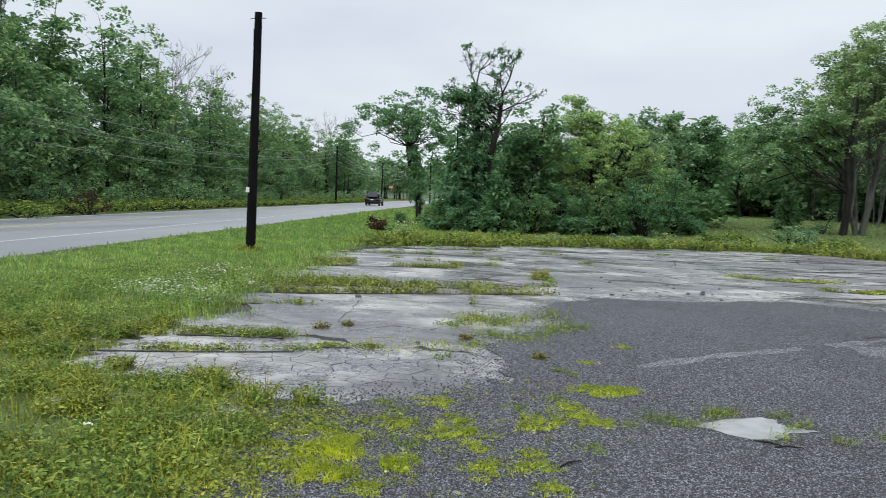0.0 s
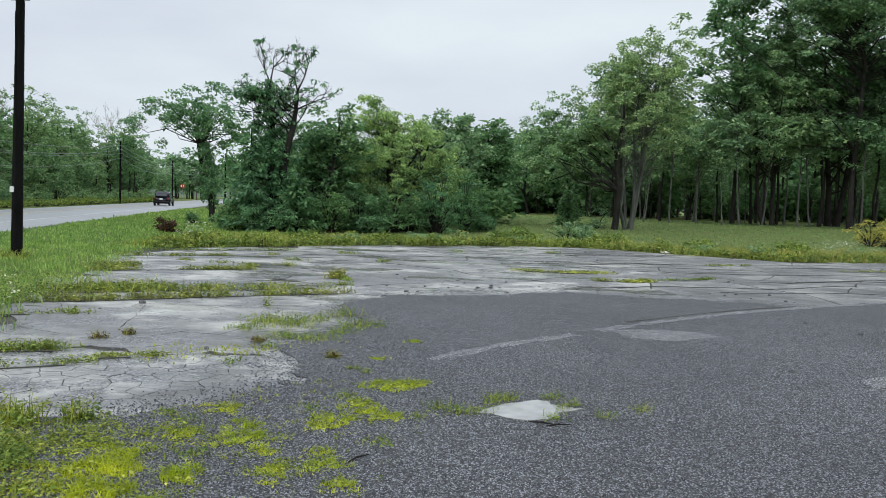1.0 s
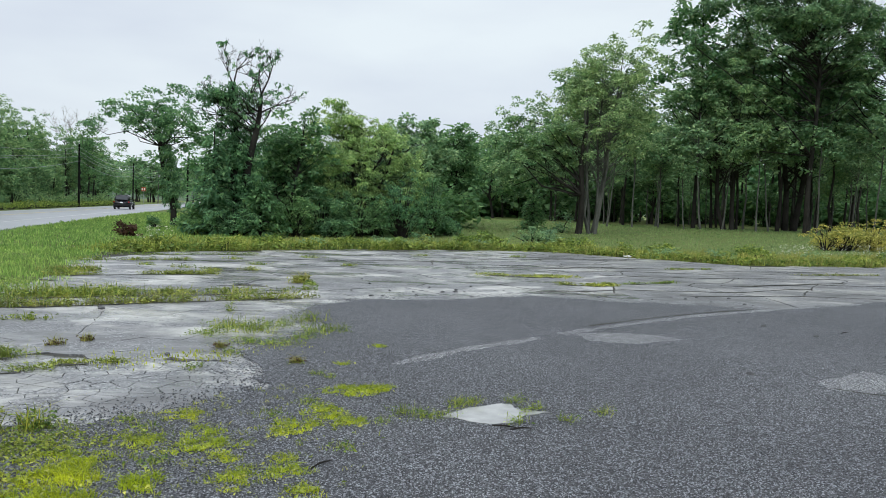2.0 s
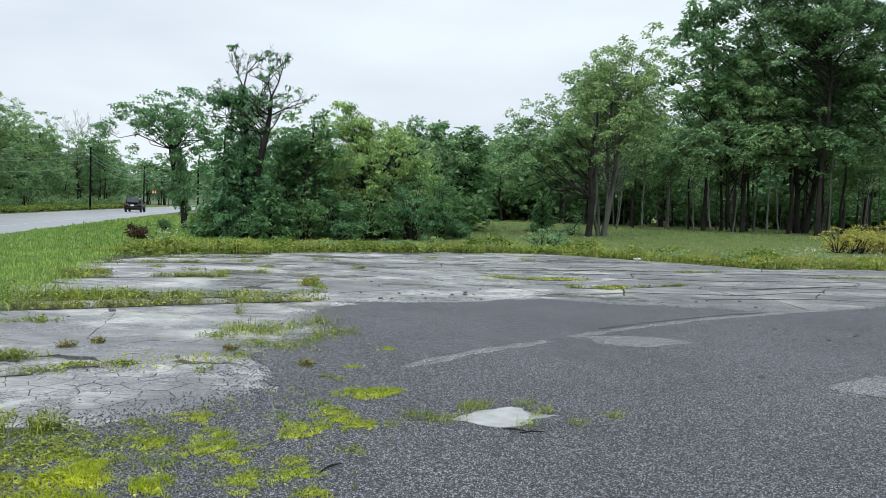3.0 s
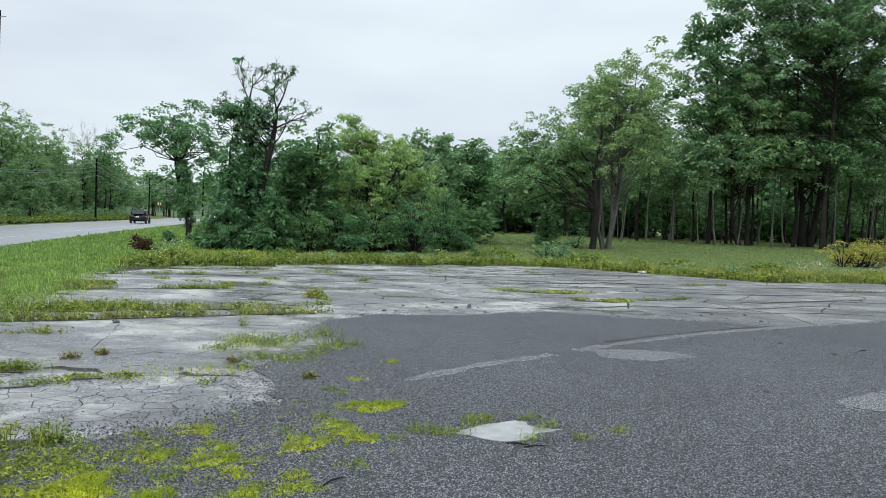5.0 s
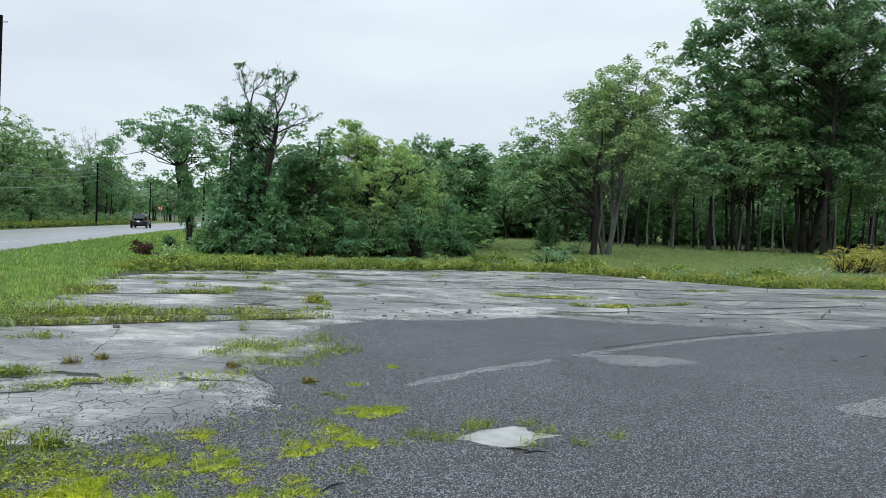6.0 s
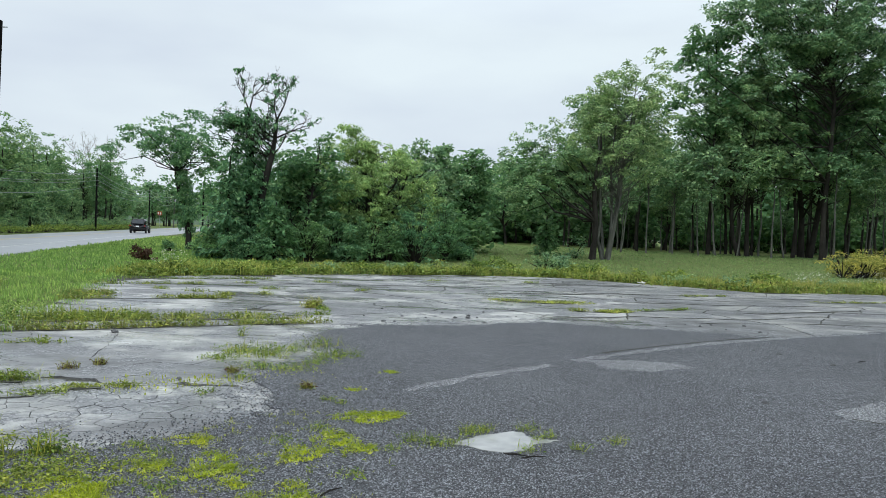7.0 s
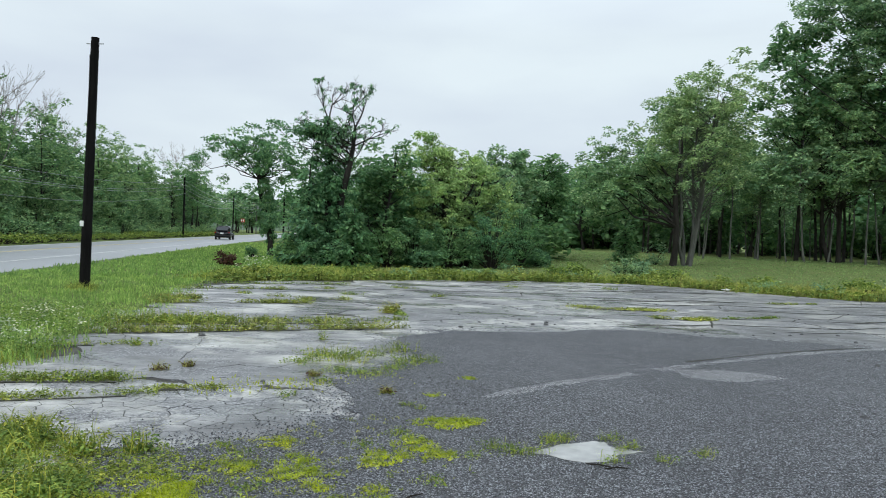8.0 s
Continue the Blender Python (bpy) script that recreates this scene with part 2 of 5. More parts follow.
def mesh_of(name, verts, faces, material, smooth=False):
    me = bpy.data.meshes.new(name)
    me.from_pydata(verts, [], faces)
    me.materials.append(material)
    if smooth:
        me.shade_smooth()
    return me


def solid(name, verts, faces, material, parent=None, label="", smooth=False):
    ob = new(name, mesh_of(name, verts, faces, material, smooth))
    ob.parent = parent
    return tagged(ob, label)


def part(name, bm, material, parent=None, label="", smooth=False):
    me = bpy.data.meshes.new(name)
    bm.to_mesh(me)
    bm.free()
    me.materials.append(material)
    if smooth:
        me.shade_smooth()
    ob = new(name, me)
    ob.parent = parent
    return tagged(ob, label)


def box(sx, sy, sz, at=(0, 0, 0), bevel=0.0, bm=None):
    own = bmesh.new()
    bmesh.ops.create_cube(own, size=1)
    bmesh.ops.scale(own, vec=(sx, sy, sz), verts=own.verts)
    if bevel:
        bmesh.ops.bevel(own, geom=own.edges[:], offset=bevel, segments=2, affect="EDGES")
    bmesh.ops.translate(own, vec=at, verts=own.verts)
    return own


def tube(points, radii, sides=6, cap=False):
    """Rings along a line of points."""
    pts = np.asarray(points, float)
    rad = np.asarray(radii, float)
    way = np.gradient(pts, axis=0)
    way /= np.linalg.norm(way, axis=1)[:, None] + 1e-9
    ref = np.where(np.abs(way[:, 2:3]) > 0.9, [[1.0, 0, 0]], [[0, 0, 1.0]])
    u = np.cross(way, ref)
    u /= np.linalg.norm(u, axis=1)[:, None] + 1e-9
    v = np.cross(way, u)
    a = np.arange(sides) * 2 * math.pi / sides
    ring = pts[:, None] + rad[:, None, None] * (np.cos(a)[None, :, None] * u[:, None] + np.sin(a)[None, :, None] * v[:, None])
    n = len(pts)
    i, j = np.meshgrid(np.arange(n - 1), np.arange(sides), indexing="ij")
    k = (j + 1) % sides
    quads = np.stack([i * sides + j, i * sides + k, (i + 1) * sides + k, (i + 1) * sides + j], -1).reshape(-1, 4)
    faces = quads.tolist()
    if cap:
        faces.append(list(range((n - 1) * sides, n * sides)))
        faces.append(list(range(sides - 1, -1, -1)))
    return ring.reshape(-1, 3), faces


class Sticks:
    """Many tubes gathered into one mesh."""

    def __init__(self):
        self.verts, self.faces, self.count = [], [], 0

    def add(self, points, radii, sides=5, cap=False):
        v, f = tube(points, radii, sides, cap)
        self.verts.append(v)
        self.faces += [[q + self.count for q in face] for face in f]
        self.count += len(v)

    def mesh(self, name, material):
        return mesh_of(name, np.concatenate(self.verts), self.faces, material, True)


def leaf_quads(at, way, up, length, width, droop=0.15):
    """A diamond leaf at each place."""
    way = way / (np.linalg.norm(way, axis=1)[:, None] + 1e-9)
    side = np.cross(way, up)
    side /= np.linalg.norm(side, axis=1)[:, None] + 1e-9
    l, w = np.asarray(length)[:, None], np.asarray(width)[:, None]
    sag = np.array([[0, 0, -1.0]]) * l * droop
    mid = at + way * l * 0.45
    verts = np.stack([at, mid + side * w * 0.5, at + way * l + sag, mid - side * w * 0.5], 1).reshape(-1, 3)
    return verts, np.arange(len(verts)).reshape(-1, 4)


def leaf_cloud(rng, clusters, per_area, size, droop=0.15, flat=0.62, hang=0.0, split=3):
    """Leaves in clumps of smaller tufts, lying like shingles over each tuft; clusters are rows of x, y, z, radius."""
    places, outs = [], []
    for x, y, z, r in clusters:
        for _ in range(split):
            o = rng.normal(size=3)
            o *= r * 0.68 * rng.random() ** 0.4 / np.linalg.norm(o)
            tuft = r * rng.uniform(0.40, 0.64)
            n = max(3, int(per_area * r * r / split))
            d = rng.normal(size=(n, 3))
            d /= np.linalg.norm(d, axis=1)[:, None]
            d[:, 2] = np.where(d[:, 2] < -0.25, -d[:, 2], d[:, 2])
            outs.append(d)
            d = d * ((0.5 + 0.55 * rng.random(n) ** 0.7) * tuft)[:, None]
            d[:, 2] *= flat
            places.append(d + (x + o[0], y + o[1], z + o[2] * (flat + 0.15)))
    at, out = np.concatenate(places), np.concatenate(outs)
    n = len(at)
    way = out * 0.45 + rng.normal(size=(n, 3)) * (0.6, 0.6, 0.3) + np.array([[0, 0, -0.15 - hang]])
    up = rng.normal(size=(n, 3)) * 0.3 + np.array([[0, 0, 0.6]]) + out * 0.85
    s = size * rng.uniform(0.6, 1.35, n)
    return leaf_quads(at, way, up, s, s * rng.uniform(0.5, 0.75, n), droop)


def crown_clusters(rng, count, mid, radius, size, hollow=0.55, low_cut=-0.75, rough=0.35):
    """Clump places that fill an uneven ellipsoid, mostly near its surface."""
    rows = []
    k = rng.uniform(0, 50, 3)
    while len(rows) < count:
        d = rng.normal(size=3)
        d /= np.linalg.norm(d)
        if d[2] < low_cut:
            continue
        bump = 1 + rough * noise.noise(Vector(d * 1.6 + k)) * 2
        q = (hollow + (1 - hollow) * rng.random() ** 0.6) * bump
        rows.append((*(np.array(mid) + d * np.array(radius) * q), size * rng.uniform(0.65, 1.3)))
    return np.array(rows)


def limbs(sticks, rng, spine, clusters, base_r, share=1.0, lowest=0.2, sides=5, large=None, keep=0):
    """A limb from the trunk's spine out to each clump; the thickest are kept apart as parts of their own."""
    spine = np.asarray(spine, float)
    top, foot = spine[-1, 2], spine[0, 2]
    made = []
    for x, y, z, r in clusters:
        if rng.random() > share:
            continue
        away = math.hypot(x - np.interp(z, spine[:, 2], spine[:, 0]), y - np.interp(z, spine[:, 2], spine[:, 1]))
        za = min(max(z - away * rng.uniform(0.5, 1.0), foot + lowest * (top - foot)), top)
        a = np.array([np.interp(za, spine[:, 2], spine[:, 0]), np.interp(za, spine[:, 2], spine[:, 1]), za])
        b = np.array([x, y, z])
        kink = rng.normal(size=(2, 3)) * 0.09 * np.linalg.norm(b - a)
        pts = [a, a * 0.66 + b * 0.34 + kink[0], a * 0.3 + b * 0.7 + kink[1] + (0, 0, 0.05 * away), b]
        ra = base_r * (0.09 + 0.2 * (1 - (za - foot) / (top - foot + 0.01)))
        made.append((ra * np.linalg.norm(b - a), pts, [ra, ra * 0.7, ra * 0.42, ra * 0.15]))
    made.sort(key=lambda q: -q[0])
    for k, (_, pts, radii) in enumerate(made):
        if large is not None and k < keep:
            radii = [q * 1.25 for q in radii]
            large.append(tube(pts, radii, 6))
        else:
            sticks.add(pts, radii, sides)


def spine_of(rng, height, lean=(0, 0), wobble=0.15, n=7):
    z = np.linspace(-0.25, height, n)
    s = (z / height).clip(0, 1)
    w = np.cumsum(rng.normal(size=(n, 2)) * wobble / n ** 0.5, 0)
    w -= w[0]
    return np.column_stack([lean[0] * s + w[:, 0], lean[1] * s + w[:, 1], z])


def plant(name, at, label, category, group, stems, large, sticks, bark, leaves, leaf_mat):
    """A plant from its stems, its large limbs, the rest of its branches, and its leaves."""
    thing = tagged(new(name), label, category, group)
    for v, f in stems:
        solid("trunk", v, f, bark, thing, "", True)
    for v, f in large:
        solid("limb", v, f, bark, thing, "", True)
    if sticks is not None and sticks.count:
        twigs = new("branchwork", sticks.mesh("branchwork", bark))
        twigs.parent = thing
        tagged(twigs, "", "", "", "stuff")
    if leaves is not None:
        crown = new("crown", mesh_of("crown", leaves[0], leaves[1], leaf_mat))
        crown.parent = thing
        tagged(crown, "", "", "", "stuff")
    thing.location = at
    return thing


def broadleaf(seed, name, at, label, height, trunk_r, crown_mid, crown_r, count, clump, per_area, leaf, leaf_mat, bark, group="", lean=(0, 0), hollow=0.5, share=0.8, cloak=None, stems=1, rough=0.35, low_cut=-0.75, hang=0.0, keep=6, lowest=0.25, spread=0.10):
    rng = np.random.default_rng(seed)
    clusters = crown_clusters(rng, count, crown_mid, crown_r, clump, hollow, low_cut, rough)
    per_area *= 1.3
    sticks = Sticks()
    spines, trunks, large = [], [], []
    for s in range(stems):
        turn = s * 2.4 + rng.random()
        out = 0.0 if stems == 1 else spread * height
        sp = spine_of(rng, height * (0.93 if s == 0 else rng.uniform(0.7, 0.88)), (lean[0] + out * math.cos(turn), lean[1] + out * math.sin(turn)), min(0.04 * height, 0.4))
        if stems > 1:
            sp[:, 0] += 0.9 * trunk_r * math.cos(turn) * 1.6
            sp[:, 1] += 0.9 * trunk_r * math.sin(turn) * 1.6
        r = trunk_r * np.interp(sp[:, 2], [-0.3, 0.4, height * 0.5, height], [1.05, 0.8, 0.55, 0.06])
        trunks.append(tube(sp, r, 9))
        spines.append(sp)
    for s, sp in enumerate(spines):
        limbs(sticks, rng, sp, clusters[s::stems], trunk_r, share, lowest, 5, large, max(2, keep // stems))
    cloud = leaf_cloud(rng, clusters, per_area, leaf, hang=hang)
    if cloak is not None:
        more = leaf_cloud(rng, cloak, per_area * 2.6, leaf * 0.8, 0.3, 0.9, 0.6)
        cloud = np.concatenate([cloud[0], more[0]]), np.concatenate([cloud[1], more[1] + len(cloud[0])])
    return plant(name, at, label, "tree", group, trunks, large, sticks, bark, cloud, leaf_mat)


def shrub(seed, name, at, label, radius, height, count, clump, per_area, leaf, leaf_mat, group="", category="shrub", bark=None):
    rng = np.random.default_rng(seed)
    clusters = crown_clusters(rng, count, (0, 0, height * 0.45), (radius, radius, height * 0.5), clump, 0.4, -0.9)
    clusters[:, 2] = np.maximum(clusters[:, 2], clusters[:, 3] * 0.4)
    sticks = Sticks()
    for x, y, z, r in clusters[::2]:
        sticks.add([(x * 0.1, y * 0.1, -0.1), (x * 0.5, y * 0.5, z * 0.6), (x, y, z)], [0.03, 0.02, 0.006], 4)
    return plant(name, at, label, category, group, [], [], sticks, bark or BARK_DARK, leaf_cloud(rng, clusters, per_area, leaf), leaf_mat)


def conifer(seed, name, at, label, height, radius, tiers, leaf, leaf_mat, group="", per=26, trunk_r=0.12):
    rng = np.random.default_rng(seed)
    sticks = Sticks()
    sp = spine_of(rng, height, (0, 0), 0.05)
    stem = tube(sp, np.interp(sp[:, 2], [0, height], [trunk_r, 0.02]), 7)
    places, ways = [], []
    for k in range(tiers):
        z = height * (0.04 + 0.94 * k / tiers)
        reach = radius * (1 - k / tiers) ** 0.8 + 0.12
        for b in range(9):
            a = rng.random() * 6.3
            r = reach * rng.uniform(0.7, 1.15)
            tip = np.array([math.cos(a) * r, math.sin(a) * r, z - r * 0.22])
            root = np.array([0, 0, z])
            if k < tiers * 0.9:
                sticks.add([root, (root + tip) / 2 + (0, 0, 0.06 * r), tip], [0.02, 0.014, 0.005], 3)
            m = max(4, int(per * r))
            s = rng.random(m) ** 0.7
            p = root + (tip - root) * s[:, None] + rng.normal(size=(m, 3)) * (0.09, 0.09, 0.06)
            places.append(p)
            w = np.array([math.cos(a), math.sin(a), -0.35]) + rng.normal(size=(m, 3)) * 0.55
            ways.append(w)
    at_l, w = np.concatenate(places), np.concatenate(ways)
    n = len(at_l)
    up = rng.normal(size=(n, 3)) * 0.4 + np.array([[0, 0, 1.0]])
    s = leaf * rng.uniform(0.6, 1.3, n)
    return plant(name, at, label, "tree", group, [stem], [], sticks, BARK_DARK, leaf_quads(at_l, w, up, s, s * 0.45), leaf_mat)


def fork(sticks, rng, p, way, length, r, depth, spread, tips):
    """A branch that forks into ever thinner twigs; notes the twig ends."""
    bend = rng.normal(size=3) * 0.14
    mid = p + way * length * 0.5 + bend * length * 0.5
    end = p + way * length + bend * length
    sticks.add([p, mid, end], [r, r * 0.85, r * 0.66], 4)
    if not depth:
        tips.append(end)
        return
    for _ in range(3 if depth > 1 else 4):
        w = way + rng.normal(size=3) * spread + (0, 0, 0.15)
        fork(sticks, rng, end, w / np.linalg.norm(w), length * rng.uniform(0.5, 0.85), r * 0.6, depth - 1, spread, tips)


def bare_tree(seed, name, at, label, height, spread, bark, group=""):
    """A leafless tree."""
    rng = np.random.default_rng(seed)
    sticks = Sticks()
    fork(sticks, rng, np.array([0, 0, height * 0.42]), np.array([0, 0, 1.0]), height * 0.2, height * 0.0055, 4, spread, [])
    fork(sticks, rng, np.array([0, 0, height * 0.36]), np.array([0.4, 0, 0.9]), height * 0.2, height * 0.0045, 3, spread, [])
    stem = tube([(0, 0, -0.2), (0.05, 0, height * 0.2), (0, 0, height * 0.43)], [height * 0.012, height * 0.01, height * 0.008], 7)
    return plant(name, at, label, "tree", group, [stem], [], sticks, bark, None, None)


def blades(rng, at, z, h_low, h_high, width, lean=0.35):
    """Bent grass blades standing at the given places."""
    n = len(at)
    h = h_low + (h_high - h_low) * rng.random(n) ** 1.8
    a = rng.random(n) * 2 * math.pi
    side = np.column_stack([np.cos(a), np.sin(a), np.zeros(n)])
    b = rng.random(n) * 2 * math.pi
    tilt = np.column_stack([np.cos(b), np.sin(b), np.zeros(n)]) * (rng.random(n) * lean * h)[:, None]
    root = np.column_stack([at, np.broadcast_to(z, n)]) - (0, 0, 0.01)
    w = (width * rng.uniform(0.6, 1.3, n))[:, None] * side * 0.5
    upz = np.array([[0, 0, 1.0]]) * h[:, None]
    mid = root + upz * 0.6 + tilt * 0.45
    tip = root + upz * (0.95 - 0.25 * rng.random(n))[:, None] + tilt * 1.5
    v = np.stack([root - w, root + w, mid + w * 0.8, mid - w * 0.8, tip], 1).reshape(-1, 3)
    k = np.arange(n)[:, None] * 5
    return v, (k + [[0, 1, 2, 3]]), (k + [[3, 2, 4]])


def grass_stuff(name, label, v, quads, tris, material, category="grass"):
    ob = new(name, mesh_of(name, v, quads.tolist() + tris.tolist(), material))
    return tagged(ob, label, category, "", "stuff")

# ---- the lie of the land ----
LOT = [(-2.3, -8), (-2.3, 2), (-2.6, 3.3), (-3.1, 4.3), (-3.6, 4.75), (-4.6, 4.7), (-5.1, 5.7), (-5.35, 6.5), (-5.4, 8.2), (-6.0, 9.9), (-6.3, 12), (-7.2, 14.6), (-8.4, 18.8), (-9.3, 21.6), (-8, 22.7), (-3.5, 26.3), (0.4, 28.6), (4.6, 29.6), (8.3, 26.7), (10.6, 25.3), (15.5, 26.6), (24, 30), (27, 4), (26, -8)]
CHIPS = [(-2.3, -8), (-2.3, 2), (-2.45, 3.3), (-2.8, 4.3), (-2.96, 5.1), (-2.38, 5.25), (-1.9, 5.7), (-1.45, 6.6), (-1.7, 7.3), (-1.95, 7.95), (-1.25, 9.3), (-1.75, 11.2), (-1.3, 12.6), (0.2, 13.0), (1.9, 13.9), (4.0, 13.5), (5.85, 12.95), (9, 14.9), (14, 17), (24, 19), (27, 4), (26, -8)]
ROAD_SLOPE, ROAD_NEAR, ROAD_FAR = -0.24, -9.9, -19.5


def rise(x, y):
    """Height of the ground: flat round the lot, a gentle rise towards the woods."""
    s = np.clip((np.asarray(y, float) - 28) / 32, 0, 1)
    return 0.62 * s * s * (3 - 2 * s) * np.clip((np.asarray(x, float) + 6) / 8, 0, 1)


def inside(poly, x, y):
    x, y = np.asarray(x, float), np.asarray(y, float)
    hit = np.zeros(x.shape, bool)
    for (ax, ay), (bx, by) in zip(poly, poly[1:] + poly[:1]):
        cross = ((ay > y) != (by > y)) & (x < (bx - ax) * (y - ay) / (by - ay + 1e-12) + ax)
        hit ^= cross
    return hit


def on_road(x, y, margin=0.0):
    u = np.asarray(x, float) - ROAD_SLOPE * np.asarray(y, float)
    return (u < ROAD_NEAR + margin) & (u > ROAD_FAR - margin)


def ground_sheet():
    gx = np.concatenate([[-2500, -900, -400, -200], np.arange(-120, -32, 4), np.arange(-32, 36, 0.5), np.arange(36, 120, 4), [200, 400, 900, 2500]])
    gy = np.concatenate([[-2500, -900, -300, -100, -50, -20, -10, -4], np.arange(0, 32, 0.5), np.arange(32, 62, 1.5), np.arange(62, 200, 4), [260, 400, 900, 2500]])
    x, y = np.meshgrid(gx, gy)
    z = rise(x, y)
    bumps = np.array([noise.noise(Vector((a * 0.5, b * 0.5, 3.0))) for a, b in zip(x.ravel(), y.ravel())]).reshape(x.shape)
    paved = inside(LOT, x, y) | on_road(x, y, 0.25)
    z = np.where(paved, -0.06, z - 0.012 + 0.012 * bumps)
    n, m = x.shape
    i, j = np.meshgrid(np.arange(n - 1), np.arange(m - 1), indexing="ij")
    f = np.stack([i * m + j, i * m + j + 1, (i + 1) * m + j + 1, (i + 1) * m + j], -1).reshape(-1, 4)
    ob = solid("ground", np.column_stack([x.ravel(), y.ravel(), z.ravel()]), f.tolist(), SOIL, smooth=True)
    return tagged(ob, "flat grassy ground with damp turf and bare soil", "ground", "", "structure")


def slab(name, outline, top, thick, material, parent=None, label="", ragged=0.0, step=0.4):
    """A flat slab with a given outline, its edge optionally ragged."""
    pts = []
    for (ax, ay), (bx, by) in zip(outline, outline[1:] + outline[:1]):
        n = max(1, int(math.hypot(bx - ax, by - ay) / step)) if ragged else 1
        for k in range(n):
            s = k / n
            p = Vector((ax + (bx - ax) * s, ay + (by - ay) * s, 0))
            if ragged:
                w = noise.noise_vector(p * 1.7) + 0.6 * noise.noise_vector(p * 5.0) + 0.35 * noise.noise_vector(p * 14.0) + 0.3 * noise.noise_vector(p * 37.0)
                p += Vector((w.x, w.y, 0)) * ragged
            pts.append((p.x, p.y))
    bm = bmesh.new()
    lid = bm.faces.new([bm.verts.new((x, y, top)) for x, y in pts])
    if lid.normal.z < 0:
        lid.normal_flip()
    low = bmesh.ops.extrude_face_region(bm, geom=[lid])
    bmesh.ops.translate(bm, vec=(0, 0, -thick), verts=[v for v in low["geom"] if isinstance(v, bmesh.types.BMVert)])
    bmesh.ops.triangulate(bm, faces=[f for f in bm.faces if len(f.verts) > 4])
    bmesh.ops.recalc_face_normals(bm, faces=bm.faces[:])
    return part(name, bm, material, parent, label)


ground = ground_sheet()


def road_strip(name, off_a, off_b, z, material, y0, y1, parent=None, thick=0.12):
    q = [(ROAD_NEAR + off_a + ROAD_SLOPE * y0, y0), (ROAD_NEAR + off_a + ROAD_SLOPE * y1, y1), (ROAD_NEAR + off_b + ROAD_SLOPE * y1, y1), (ROAD_NEAR + off_b + ROAD_SLOPE * y0, y0)]
    return slab(name, q, z, thick, material, parent)


road = tagged(road_strip("road", 0, ROAD_FAR - ROAD_NEAR, 0.02, ROAD, -200, 420), "damp grey two-lane asphalt road with painted lines", "road", "", "structure")
road_strip("edge_line", -2.48, -2.60, 0.026, PAINT_WHITE, -200, 420, road, 0.005)
road_strip("centre_line", -6.05, -6.18, 0.026, PAINT_YELLOW, -200, 420, road, 0.005)
road_strip("centre_line", -6.30, -6.43, 0.026, PAINT_YELLOW, -200, 420, road, 0.005)
road_strip("edge_line", -9.15, -9.30, 0.026, PAINT_WHITE, -200, 420, road, 0.005)

pavement = tagged(slab("pavement", LOT, -0.018, 0.12, CRACK, ragged=0.10), "abandoned parking lot pavement, cracked and wet", "pavement", "", "structure")
overlay = slab("chip_overlay", CHIPS, 0.012, 0.03, CHIP, pavement, "dark coarse chip-seal asphalt layer", ragged=0.24, step=0.12)


def band(name, line, width, z, material, parent, label, seed):
    """A ragged strip along a line."""
    rng = np.random.default_rng(seed)
    left, right = [], []
    for (ax, ay), (bx, by) in zip(line, line[1:]):
        n = max(2, int(math.hypot(bx - ax, by - ay) / 0.22))
        d = np.array([bx - ax, by - ay])
        d /= np.linalg.norm(d)
        for k in range(n):
            c = np.array([ax, ay]) + (np.array([bx, by]) - (ax, ay)) * k / n
            w = width * rng.uniform(0.25, 1.0) * 0.5
            left.append(tuple(c + (-d[1] * w, d[0] * w)))
            right.append(tuple(c - (-d[1] * w, d[0] * w)))
    return slab(name, left + right[::-1], z, 0.004, material, parent, label)


# seams whose wet sheen is painted as pale colour
band("worn_seam", [(-0.3, 7.55), (0.47, 8.5), (1.59, 9.55)], 0.3, 0.0155, SEAM, pavement, "pale wet seam in dark asphalt", 3)
band("worn_seam", [(1.75, 9.75), (2.53, 10.5), (4.2, 11.9), (5.9, 13.0), (8.5, 14.5)], 0.22, 0.0155, SEAM, pavement, "pale wet seam in dark asphalt", 4)
band("open_crack", [(2.3, 10.55), (3.4, 11.5), (4.6, 12.4), (5.85, 13.15)], 0.05, 0.017, CRACK, pavement, "dark open crack", 5)
band("open_crack", [(3.86, 7.05), (4.1, 6.88), (4.4, 6.75)], 0.05, 0.017, CRACK, pavement, "dark open crack", 6)
WORN = ([(1.92, 9.8), (2.05, 9.25), (2.6, 9.2), (3.2, 9.6), (3.0, 9.9), (2.4, 9.95)], [(3.85, 7.42), (3.84, 7.07), (4.1, 6.9), (4.9, 7.1), (4.69, 7.92), (4.2, 7.6)])
for worn in WORN:
    slab("worn_patch", worn, 0.0155, 0.004, SEAM, pavement, "pale worn patch", 0.07, 0.08)


rng = np.random.default_rng(9)
for k in range(18):
    x, y = rng.uniform(-8, 10), rng.uniform(14.0, 27)
    line = [(x, y)]
    for _ in range(rng.integers(5, 11)):
        x, y = x + rng.uniform(0.5, 1.0), y + rng.uniform(-0.1, 0.55)
        line.append((x, y))
    if all(inside(LOT, a, b) for a, b in line):
        band("open_crack", line, rng.uniform(0.05, 0.12), 0.008, CRACK, pavement, "dark open crack", 400 + k)


